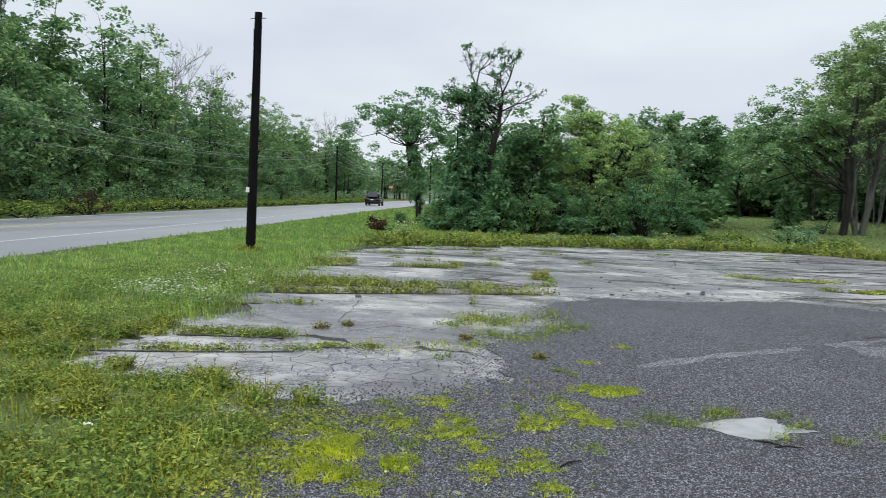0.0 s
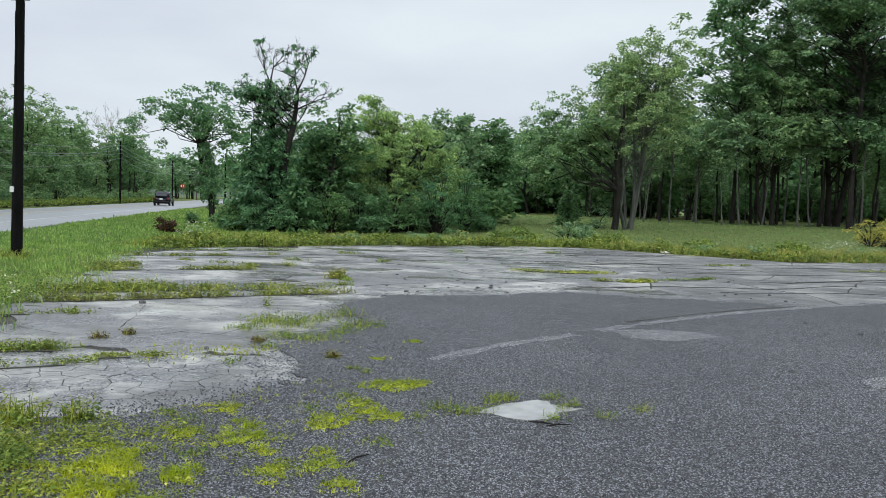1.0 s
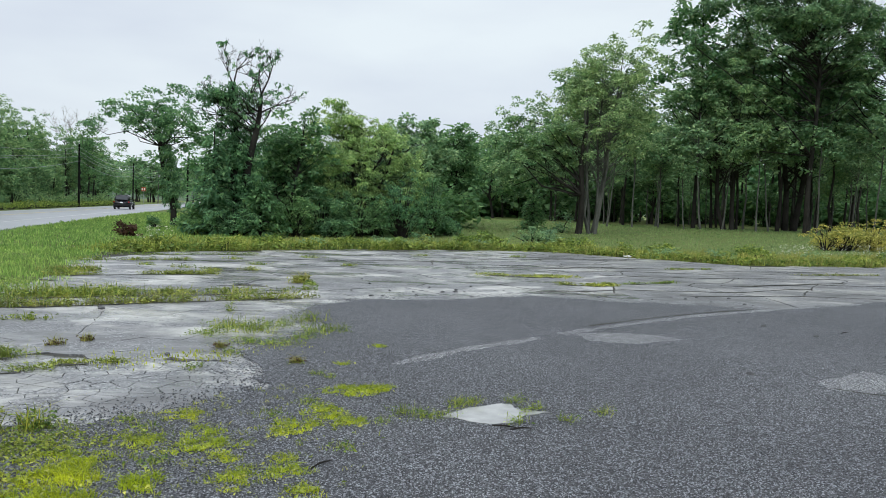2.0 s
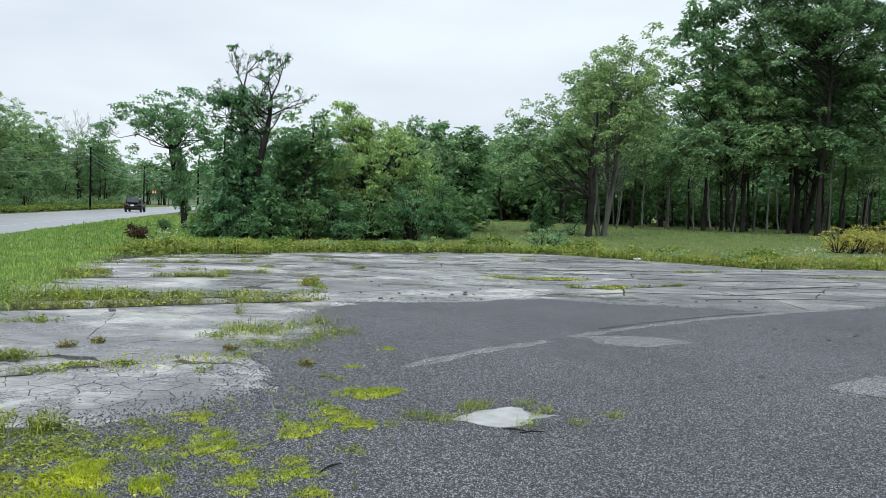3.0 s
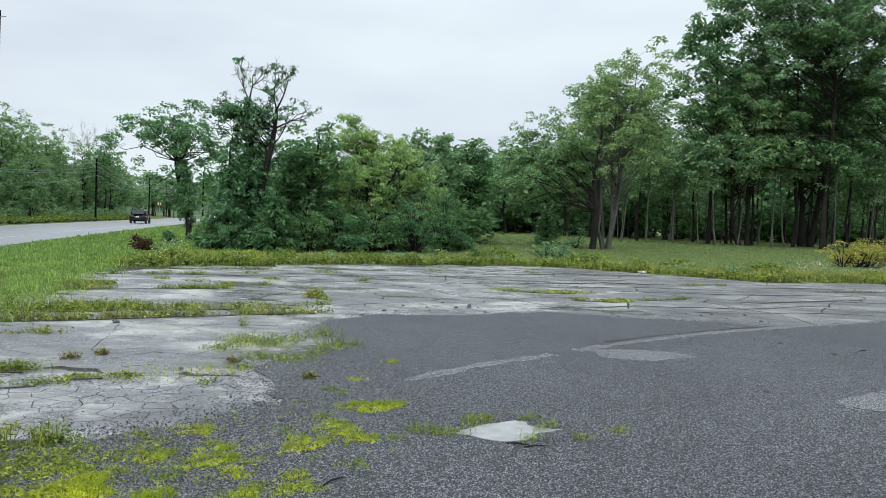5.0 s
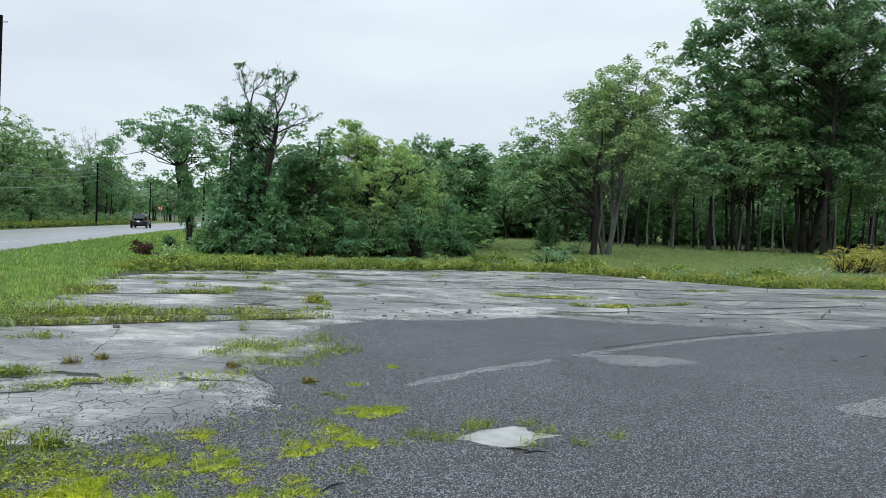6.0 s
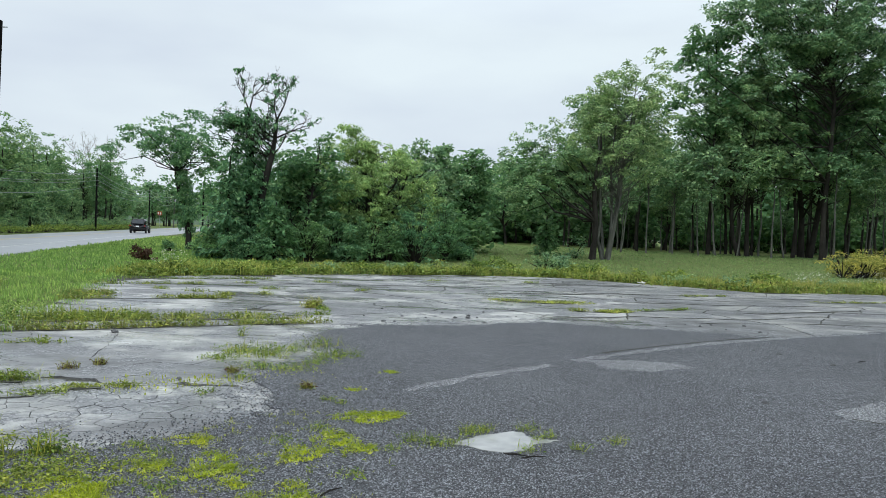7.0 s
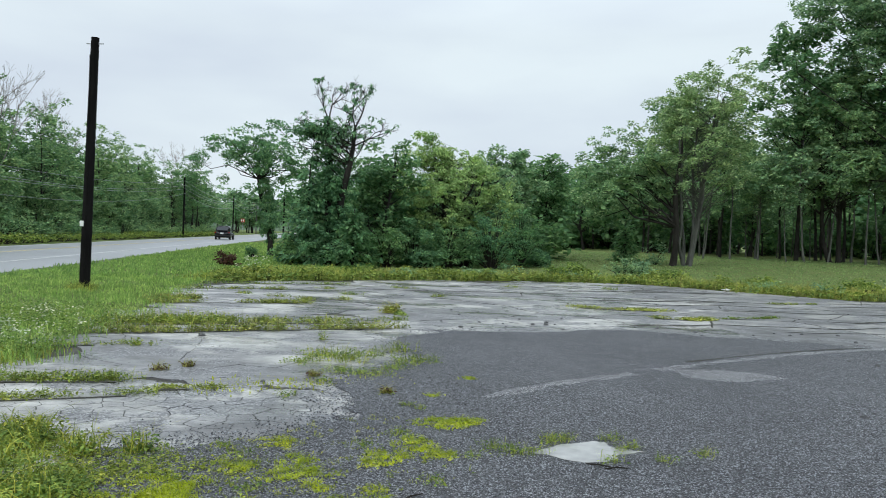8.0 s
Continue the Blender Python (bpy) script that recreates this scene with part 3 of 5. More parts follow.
def cracked_slabs():
    """Old pavement broken along a network of cracks: each piece an object."""
    rng = np.random.default_rng(11)
    seeds = []

    def scatter(x0, x1, y0, y1, gap, tries, wide=1.3):
        own = []
        for _ in range(tries):
            q = (rng.uniform(x0, x1), rng.uniform(y0, y1))
            g = gap * rng.uniform(0.6, 1.25)
            if all(((q[0] - a) / wide) ** 2 + (q[1] - b) ** 2 > g * g for a, b in own):
                own.append(q)
        seeds.extend(own)

    scatter(-5.4, -1.2, 4.7, 7.2, 0.155, 3600, 1.6)
    scatter(-6.6, -0.8, 7.4, 13.0, 0.8, 700, 1.5)
    scatter(-9.8, 26, 13.3, 31, 1.5, 1800, 2.3)
    pts = np.array(seeds)
    made = 0
    for k, (sx, sy) in enumerate(pts):
        if not inside(LOT, sx, sy) or sy > 30.5:
            continue
        if inside(CHIPS, sx, sy) and inside(CHIPS, sx - 0.9, sy + 0.5) and inside(CHIPS, sx, sy + 1.0):
            continue
        near = np.argsort(((pts - (sx, sy)) ** 2).sum(1))[1:22]
        size = 0.34 if sy < 7.4 else 1.2 if sy < 13.2 else 4.0
        cell = [(sx - size, sy - size), (sx + size, sy - size), (sx + size, sy + size), (sx - size, sy + size)]
        for q in pts[near]:
            d = q - (sx, sy)
            m = (q + (sx, sy)) / 2
            kept = []
            for a, b in zip(cell, cell[1:] + cell[:1]):
                sa, sb = (np.array(a) - m) @ d, (np.array(b) - m) @ d
                if sa <= 0:
                    kept.append(a)
                if (sa <= 0) != (sb <= 0):
                    t = sa / (sa - sb)
                    kept.append((a[0] + (b[0] - a[0]) * t, a[1] + (b[1] - a[1]) * t))
            cell = kept
            if len(cell) < 3:
                break
        if len(cell) < 3:
            continue
        gap = 0.0046 if sy < 7.3 else 0.006 if sy < 13 else 0.024
        ring = []
        for a, b in zip(cell, cell[1:] + cell[:1]):
            n = 4 if sy < 7.4 else 6
            for j in range(n):
                p = Vector((a[0] + (b[0] - a[0]) * j / n, a[1] + (b[1] - a[1]) * j / n, 0))
                w = noise.noise_vector(p * (3.2 if sy < 7.4 else 1.2))
                c = Vector((sx, sy, 0)) - p
                w += 0.4 * noise.noise_vector(p * (9.0 if sy < 7.4 else 3.6))
                p += c.normalized() * gap * rng.uniform(0.3, 1.5) + Vector((w.x, w.y, 0)) * (0.05 if sy < 7.4 else 0.12)
                ring.append(p)
        top = rng.uniform(-0.0015, 0.0015)
        tilt = rng.normal(size=2) * 0.0012
        zs = [top + (p.x - sx) * tilt[0] + (p.y - sy) * tilt[1] for p in ring]
        n = len(ring)
        verts = [(p.x - sx, p.y - sy, z) for p, z in zip(ring, zs)] + [(p.x - sx, p.y - sy, -0.03) for p in ring]
        faces = [list(range(n))] + [[j, n + j, n + (j + 1) % n, (j + 1) % n] for j in range(n)]
        ob = solid("pavement_slab", verts, faces, OLD_DARKER if sx > 4.5 and sy < 27 else OLD, pavement)
        ob.location = (sx, sy, 0)
        made += 1
    return made


# ---- the puddle ----
puddle = tagged(slab("puddle", [(0.10, 5.72), (0.2, 5.84), (0.35, 6.0), (0.59, 6.14), (0.74, 6.1), (0.78, 5.98), (1.03, 5.9), (0.80, 5.80), (0.64, 5.56), (0.48, 5.5), (0.3, 5.6)], 0.0165, 0.003, WATER, None, "", 0.06, 0.025), "small shallow puddle reflecting the white sky", "puddle")

# ---- utility poles and cables ----


def utility_pole(at, height, r, material, label, arm=True, lean=0.0, tag=False):
    pole = tagged(new("utility_pole"), label, "utility pole", "utility poles")
    v, f = tube([(0, 0, -0.3), (lean * 0.4, 0, height * 0.4), (lean, 0, height)], [r * 1.1, r * 0.98, r * 0.8], 14, True)
    solid("post", v, f, material, pole, smooth=False)
    if tag:
        part("tag", box(0.09, 0.012, 0.13, (-0.03, -r * 1.12, 1.55), 0.003), PAPER, pole, "small white tag")
        part("bolt", box(0.42, 0.025, 0.025, (lean, 0, height - 0.14), 0.006), STEEL, pole, "steel through bolt")
        part("ground_wire", box(0.02, 0.02, height * 0.9, (lean * 0.5, -r * 0.98, height * 0.48), 0.004), POLE_WOOD, pole)
    if arm:
        part("crossarm", box(2.2, 0.1, 0.12, (0, -r - 0.04, height - 0.5), 0.01), material, pole)
        for x in (-1.0, -0.5, 0.5, 1.0):
            v, f = tube([(x, -r - 0.04, height - 0.44), (x, -r - 0.04, height - 0.3), (x, -r - 0.04, height - 0.24)], [0.03, 0.05, 0.03], 6, True)
            solid("insulator", v, f, STEEL, pole)
        v, f = tube([(0.28, -0.25, height - 1.9), (0.28, -0.25, height - 1.15)], [0.2, 0.2], 10, True)
        solid("transformer", v, f, STEEL, pole)
    pole.location = at
    return pole


utility_pole((-10.03, 16.9, 0), 5.85, 0.112, POLE_WOOD, "cut-off dark creosoted wooden pole standing in grass", False, 0.10, True)
FAR_POLES = [(-26.5, 15.5, 6.3), (-33.0, 57.0, 7.6), (-43.4, 95.6, 7.8), (-54.1, 140.7, 7.5), (-64.1, 182, 8.0), (-75, 226, 8.0)]
for k, (x, y, h) in enumerate(FAR_POLES):
    if k == 1:
        continue
    p = utility_pole((x, y, 0), h, 0.115, POLE_FAR if k > 3 else POLE_WOOD, "weathered wooden roadside utility pole with cables", k in (4, 5))
    p.rotation_euler.z = radians(13)
utility_pole((-41.5, 132, 0), 8.4, 0.15, POLE_WOOD, "dark wooden utility pole behind roadside trees", False)


def cable(a, b, sag, r):
    s = np.linspace(0, 1, 17)
    a, b = np.array(a), np.array(b)
    pts = a + (b - a) * s[:, None] - np.array([[0, 0, 1.0]]) * (4 * sag * s * (1 - s))[:, None]
    v, f = tube(pts, np.full(17, r), 4, True)
    return tagged(solid("overhead_cable", v, f, CABLE), "sagging grey overhead cable strung between roadside poles", "cable", "overhead cables")


for (ax, ay, ah), (bx, by, bh) in zip([FAR_POLES[0], *FAR_POLES[2:]], FAR_POLES[2:]):
    for drop, sag in ((0.5, 1.1), (1.0, 1.25), (1.5, 1.0), (2.1, 1.3)):
        cable((ax + 0.15, ay, ah - drop), (bx + 0.15, by, bh - drop), sag * math.hypot(bx - ax, by - ay) / 60, 0.014 if by < 100 else 0.024)

# ---- road sign and car ----


def road_sign(at):
    sign = tagged(new("road_sign"), "small orange roadside sign on a thin steel post", "sign")
    v, f = tube([(0, 0, -0.2), (0, 0, 2.4)], [0.03, 0.03], 6, True)
    solid("post", v, f, STEEL, sign)
    panel = part("panel", box(0.85, 0.03, 0.75, (0, -0.05, 2.6), 0.01), SIGN_ORANGE, sign)
    for x in (-0.25, 0.2):
        part("mark", box(0.22, 0.01, 0.45, (x, -0.075, 2.6)), PAPER, panel, "pale bar")
    sign.location = at
    return sign


road_sign((-57.3, 154.5, 0.4))


def suv(at, turn):
    car = tagged(new("car"), "black sport utility vehicle seen from behind on the road", "car")
    bm = box(1.78, 4.4, 0.78, (0, 0, 0.64), 0.2)
    part("body", bm, CAR_PAINT, car, "", True)
    cab = bmesh.new()
    bmesh.ops.create_cube(cab, size=1)
    for v in cab.verts:
        up = v.co.z > 0
        v.co = Vector((v.co.x * (1.36 if up else 1.7), v.co.y * (2.1 if up else 3.1) - (0.55 if up else 0.5), 1.66 if up else 0.92))
    bmesh.ops.bevel(cab, geom=cab.edges[:], offset=0.14, segments=3, affect="EDGES")
    part("cabin", cab, CAR_PAINT, car, "", True)
    glass = bmesh.new()
    q = [glass.verts.new(p) for p in ((-0.66, -2.02, 1.10), (0.66, -2.02, 1.10), (0.56, -1.72, 1.52), (-0.56, -1.72, 1.52))]
    glass.faces.new(q)
    r = bmesh.ops.extrude_face_region(glass, geom=glass.faces[:])
    bmesh.ops.translate(glass, vec=(0, -0.06, 0.02), verts=[v for v in r["geom"] if isinstance(v, bmesh.types.BMVert)])
    part("rear_window", glass, CAR_GLASS, car)
    for s in (-1, 1):
        part("side_window", box(0.03, 1.9, 0.34, (s * 0.775, -0.5, 1.3), 0.01), CAR_GLASS, car)
        part("tail_lamp", box(0.18, 0.06, 0.12, (s * 0.78, -2.24, 0.86), 0.02), TAIL_RED, car, "red tail lamp")
        part("mirror", box(0.2, 0.1, 0.14, (s * 1.0, 0.75, 1.1), 0.03), CAR_PAINT, car)
    part("bumper", box(1.8, 0.16, 0.2, (0, -2.26, 0.5), 0.05), RUBBER, car, "dark plastic rear bumper")
    part("number_plate", box(0.34, 0.02, 0.16, (0, -2.27, 0.78)), PAPER, car, "plain pale plate")
    for sx in (-1, 1):
        for sy in (-1.35, 1.4):
            wheel = new("wheel")
            wheel.parent = car
            wheel.location = (sx * 0.82, sy, 0.34)
            v, f = tube([(-0.11, 0, 0), (-0.09, 0, 0), (0.09, 0, 0), (0.11, 0, 0)], [0.29, 0.34, 0.34, 0.29], 20, True)
            solid("tyre", v, f, RUBBER, wheel)
            v, f = tube([(-0.118, 0, 0), (0.118, 0, 0)], [0.2, 0.2], 14, True)
            solid("rim", v, f, CHROME, wheel)
    car.matrix_basis = pose(*at, 0, 0, turn)
    return car


suv((-35.6, 90.0, 0.02), 13.5)

# ---- trees round the end of the lot ----
veil = np.array([(-0.9 * (z / 6.6) + 0.12 * math.sin(9 * z), 0.1 * math.cos(7 * z), z, 0.38 + 0.26 * math.sin(math.pi * min(1, z / 4.6))) for z in np.arange(0.9, 5.2, 0.22)])
broadleaf(21, "vine_clad_tree", (-13.95, 42.1, 0), "leaning vine-clad tree with an open spreading crown", 6.8, 0.2, (-0.7, 0, 5.75), (3.2, 2.0, 1.7), 150, 0.46, 230, 0.15, LEAF_VINE, BARK_DARK, "", (-0.9, 0), 0.1, 0.3, veil, 1, 0.35, -0.9, 0.2, 4, 0.7)

# dead-topped tree, cloaked in vines below
rng = np.random.default_rng(22)
cloak = crown_clusters(rng, 130, (0.05, 0, 2.6), (0.95, 1.0, 3.0), 0.45, 0.35, -0.95, 0.3)
cloak[:, 2] = np.maximum(cloak[:, 2], 0.3)
column = np.array([(0.3 * rng.normal() - 0.2 + 0.75 * (k % 3 == 0), 0.25 * rng.normal(), z, 0.46) for k, z in enumerate(np.arange(3.3, 6.2, 0.05))])
cap = crown_clusters(rng, 40, (-0.9, 0, 6.0), (2.2, 1.3, 0.55), 0.44, 0.1, -0.9, 0.4)
sticks, stems, tips = Sticks(), [], []
for lean, h in (((-0.2, 0), 6.6), ((0.6, 0.2), 6.2)):
    sp = spine_of(rng, h, lean, 0.3, 9)
    stems.append(tube(sp, np.interp(sp[:, 2], [0, 4, h], [0.24, 0.14, 0.07]), 8))
    limbs(sticks, rng, sp, cap[::2], 0.16, 0.8, 0.6, 4)
    for j, w in ((-1, (-0.3, 0.1, 0.9)), (-1, (0.3, -0.1, 0.9)), (-2, (-1.0, 0.2, 0.5)), (-2, (1.0, 0.1, 0.5)), (-3, (0.6, -0.4, 0.6)), (-3, (-0.7, -0.3, 0.6))):
        fork(sticks, rng, sp[j], np.array(w), 0.72, 0.04, 4, 0.55, tips)
keep = [q for q in tips if rng.random() < 0.07]
tuftlets = np.array([(*q, 0.17) for q in keep])
leaves = [leaf_cloud(rng, np.concatenate([cloak, column]), 420, 0.115, 0.25, 0.6, 0.5), leaf_cloud(rng, cap, 330, 0.13), leaf_cloud(rng, tuftlets, 420, 0.13, 0.3, 1.0, 0.6)]
n0, n1 = len(leaves[0][0]), len(leaves[1][0])
plant("half_dead_tree", (-8.6, 34.0, 0), "tall half-dead tree with bare twiggy top, cloaked in dark vines", "tree", "", stems, [], sticks, BARK_DARK, (np.concatenate([q[0] for q in leaves]), np.concatenate([leaves[0][1], leaves[1][1] + n0, leaves[2][1] + n0 + n1])), LEAF_VINE)

conifer(23, "spruce", (-9.35, 33.2, 0), "dark drooping evergreen beside vine-covered tree", 4.5, 1.25, 17, 0.24, LEAF_VINE, "evergreens at the lot's end", 30)
conifer(24, "spruce", (-7.3, 33.4, 0), "low bushy evergreen at the edge of the thicket", 2.6, 1.15, 12, 0.22, LEAF_DARK, "evergreens at the lot's end", 36)
broadleaf(25, "slender_tree", (-6.5, 36.3, 0), "slender dark-leaved tree with thin bare tips", 5.9, 0.13, (0, 0, 3.7), (1.55, 1.3, 2.2), 62, 0.5, 200, 0.19, LEAF_DARK, BARK_DARK, "", (0.3, 0), 0.2, 0.9)
broadleaf(26, "slender_tree", (-7.3, 37.5, 0), "dark thicket tree behind vine-covered trunk", 5.4, 0.13, (0, 0, 3.2), (1.7, 1.3, 2.2), 62, 0.55, 180, 0.2, LEAF_DARK, BARK_DARK, "", (-0.2, 0), 0.2, 0.9)

# round willow-like tree
rng = np.random.default_rng(27)
LOBES = ((-1.5, -0.2, 4.6, 1.7, 1.5), (0.9, -0.5, 4.1, 1.7, 1.35), (2.3, 0.2, 2.9, 1.2, 1.3), (-2.9, 0.0, 2.9, 1.3, 1.4), (-0.4, -1.3, 3.0, 1.6, 1.4), (0.4, 0.9, 4.9, 1.5, 1.2), (-0.9, 0.6, 5.3, 1.1, 1.0))
dome = np.concatenate([crown_clusters(rng, 60, (x, y, z), (r, r, h), 0.44, 0.5, -0.9, 0.2) for x, y, z, r, h in LOBES])
skirt = crown_clusters(rng, 50, (0, 0, 1.5), (3.0, 2.2, 1.1), 0.55, 0.6, -0.6, 0.25)
peak = crown_clusters(rng, 16, (-1.45, 0, 6.35), (0.6, 0.6, 0.55), 0.36, 0.2, -0.5, 0.3)
clus = np.concatenate([dome, skirt, peak])
clus[:, 2] = np.maximum(clus[:, 2], 0.3)
sticks, stems = Sticks(), []
for a in range(5):
    sp = spine_of(rng, 4.6, (1.3 * math.cos(a * 1.3), 1.1 * math.sin(a * 1.3)), 0.4)
    stems.append(tube(sp, np.interp(sp[:, 2], [0, 5], [0.15, 0.03]), 6))
    limbs(sticks, rng, sp, clus[a::5], 0.12, 0.7, 0.15, 4)
plant("willow", (-3.6, 39.6, 0.04), "large rounded willow with light green leafy domes", "tree", "", stems, [], sticks, BARK_DARK, leaf_cloud(rng, clus, 420, 0.115, 0.25, 0.6, 0.3), LEAF_WILLOW)

broadleaf(28, "thicket_tree", (-1.5, 43.3, 0.14), "dark rounded tree behind a willow", 6.3, 0.16, (0.4, 0, 3.9), (2.2, 1.8, 2.5), 110, 0.5, 220, 0.2, LEAF_FOREST, BARK_DARK, "", (0, 0), 0.4, 0.8, None, 1, 0.15)
broadleaf(29, "field_tree", (1.5, 50.5, 0.42), "dense dark green tree at the field's edge", 6.4, 0.2, (0, 0, 3.5), (1.65, 1.6, 2.9), 260, 0.5, 170, 0.19, LEAF_DARK, BARK_DARK, "", (0, 0), 0.45, 0.8, None, 1, 0.12)
DARK_SHRUBS = [(0.0, 38.0, 1.0, 2.7), (-1.3, 36.6, 1.3, 2.9), (-3.4, 36.4, 1.3, 2.3), (-5.0, 36.2, 1.3, 2.5), (-6.1, 34.6, 1.1, 2.0), (-8.3, 32.9, 1.1, 1.4), (-9.9, 33.3, 0.9, 1.3), (-4.4, 35.6, 0.9, 0.9), (-2.6, 36.9, 1.2, 1.3), (0.9, 39.2, 0.6, 0.8)]
for k, (x, y, r, h) in enumerate(DARK_SHRUBS):
    shrub(40 + k, "shrub", (x, y, float(rise(x, y))), "dark green leafy shrub at the foot of the thicket", r, h, 90, 0.34, 420, 0.10, LEAF_VINE if k % 2 else LEAF_DARK, "thicket shrubs")
shrub(60, "bush", (-13.4, 37.6, 0), "small round dark bush standing in grass", 0.36, 0.66, 34, 0.17, 1100, 0.09, LEAF_DARK)

# the grey-stemmed maple and its drooping side
broadleaf(30, "maple", (9.5, 44.7, 0.32), "grey-stemmed maple clump with sunlit yellow-green crown", 11.4, 0.12, (0.4, 0, 7.5), (3.3, 2.6, 3.7), 300, 0.52, 260, 0.15, LEAF_MAPLE, BARK_GREY, "", (0.1, 0), 0.3, 0.85, None, 6, 0.32, -0.85, 0.0, 12, 0.3, 0.10)
broadleaf(32, "maple", (8.6, 44.0, 0.31), "dark-trunked maple with low spreading side limbs", 8.4, 0.22, (-2.7, 0.3, 4.5), (3.0, 2.2, 2.7), 200, 0.52, 260, 0.15, LEAF_FOREST, BARK_DARK, "", (-0.4, 0), 0.3, 0.22, None, 1, 0.35, -0.75, 0.0, 9, 0.3)
conifer(33, "fir", (6.4, 47.4, 0.42), "small dark fir at the field's edge", 2.4, 0.85, 11, 0.2, LEAF_DARK, "", 34)
shrub(34, "bush", (7.8, 45.0, 0.33), "low green bush beside a maple", 0.8, 1.3, 20, 0.35, 150, 0.15, LEAF_FOREST)

# ---- woods on the far side of the field ----
tall = []
for k in range(4):
    h = (16.5, 18.5, 15.0, 17.0)[k]
    tall.append(broadleaf(70 + k, "woodland_tree", ((23.5, 63.5, 0.62), (20.3, 58.6, 0.61), (24.0, 59.5, 0.62), (30.5, 63.9, 0.62))[k], "tall straight woodland tree with a high dark crown", h, (0.14, 0.18, 0.13, 0.2)[k], (0, 0, h * 0.66), (3.1, 3.1, h * 0.36), 72, 0.95, 46, 0.38, (LEAF_FOREST, LEAF_DARK, LEAF_FOREST, LEAF_DARK)[k], BARK_DARK, "woodland trees", (0.2 * (k - 1.5), 0), 0.3, 0.5))
sap = broadleaf(75, "sapling", (17.8, 60, 0.62), "thin understorey tree among woodland trunks", 7.0, 0.08, (0, 0, 4.9), (1.7, 1.7, 2.0), 34, 0.6, 80, 0.26, LEAF_FOREST, BARK_GREY, "woodland saplings", (0.3, 0), 0.2, 0.8)
# undergrowth takes the dark leaf colour in place of shade under the canopy
brush = shrub(76, "undergrowth", (20, 84, 0.62), "leafy undergrowth deep in the woods, coloured dark for shade", 3.0, 4.2, 46, 1.1, 16, 0.58, LEAF_DARK, "woodland undergrowth")
rng = np.random.default_rng(77)
spots = []


def free_spot(x, y, gap):
    if any((x - a) ** 2 + (y - b) ** 2 < gap * gap for a, b in spots):
        return False
    spots.append((x, y))
    return True


def turned(x, y, z, s, rng):
    return pose(x, y, z, 0, 0, rng.uniform(0, 360)) @ Matrix.Scale(s, 4)


for _ in range(1500):
    y = rng.uniform(57, 96)
    x = rng.uniform(11 + (y - 57) * 0.05, 30 + (y - 55) * 0.75)
    if len(spots) < 46 and free_spot(x, y, 3.0):
        copy_thing(tall[int(rng.integers(4))], turned(x, y, 0.62, rng.uniform(0.72, 0.98) * (0.78 if x < 0.31 * y else 1.0), rng))
for k in range(26):
    y = rng.uniform(59, 85)
    x = rng.uniform(12, 30 + (y - 55) * 0.75)
    copy_thing(sap, turned(x, y, 0.62, rng.uniform(0.7, 1.3), rng))
edge_sap = broadleaf(78, "sapling", (17.2, 57.2, 0.6), "light green young tree at the wood's edge", 7.5, 0.07, (0, 0, 5.2), (1.9, 1.7, 1.9), 40, 0.62, 100, 0.22, LEAF_FOREST, BARK_GREY, "woodland saplings", (0.2, 0), 0.2, 0.6)
for x, y, s in ((15.0, 56.4, 1.15), (19.8, 55.4, 1.2), (24.0, 55.8, 1.25), (28.6, 56.0, 1.2), (33.0, 56.4, 1.3), (13.0, 56.0, 0.9), (21.6, 56.2, 1.0), (25.4, 56.8, 1.1), (31.8, 57.4, 1.0), (18.6, 55.5, 0.8), (35.5, 55.0, 1.1)):
    copy_thing(edge_sap, turned(x, y, 0.6, s, rng))
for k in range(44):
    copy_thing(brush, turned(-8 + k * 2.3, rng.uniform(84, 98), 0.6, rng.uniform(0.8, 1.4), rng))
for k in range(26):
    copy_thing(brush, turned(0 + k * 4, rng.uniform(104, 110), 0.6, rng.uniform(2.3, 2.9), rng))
# more of it added behind the thicket as a dark backing
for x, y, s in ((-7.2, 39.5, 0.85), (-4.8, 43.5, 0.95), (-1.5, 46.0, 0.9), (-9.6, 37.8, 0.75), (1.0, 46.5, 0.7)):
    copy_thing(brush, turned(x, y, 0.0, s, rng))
# the big dark trees at the corner of the woods
broadleaf(80, "oak", (27.6, 55.6, 0.58), "huge dark oak with long layered limbs over the field", 25.0, 0.24, (-1.9, 0, 16.4), (7.4, 5.5, 9.2), 400, 0.85, 170, 0.22, LEAF_FOREST, BARK_DARK, "", (0.1, 0), 0.3, 0.5, None, 1, 0.45)
broadleaf(81, "oak", (22.6, 57.5, 0.61), "broad oak with mid-green layered foliage at the wood's edge", 14.0, 0.2, (-0.6, 0, 8.2), (5.2, 4.0, 4.8), 200, 0.75, 150, 0.22, LEAF_FOREST, BARK_DARK, "", (-0.3, 0), 0.3, 0.85, None, 2, 0.4)
broadleaf(82, "oak", (34.5, 56.5, 0.6), "tall dense oak at the wood's edge", 24.5, 0.24, (0, 0, 15.5), (5.8, 5.0, 9.6), 240, 0.95, 130, 0.24, LEAF_FOREST, BARK_DARK, "", (0, 0), 0.3, 0.8)
broadleaf(83, "oak", (28.6, 60.2, 0.62), "dark forked oak among woodland trunks", 13.0, 0.3, (0, 0, 8.5), (3.8, 3.8, 4.4), 90, 0.85, 110, 0.24, LEAF_FOREST, BARK_DARK, "", (0, 0), 0.3, 0.85, None, 2, 0.4)

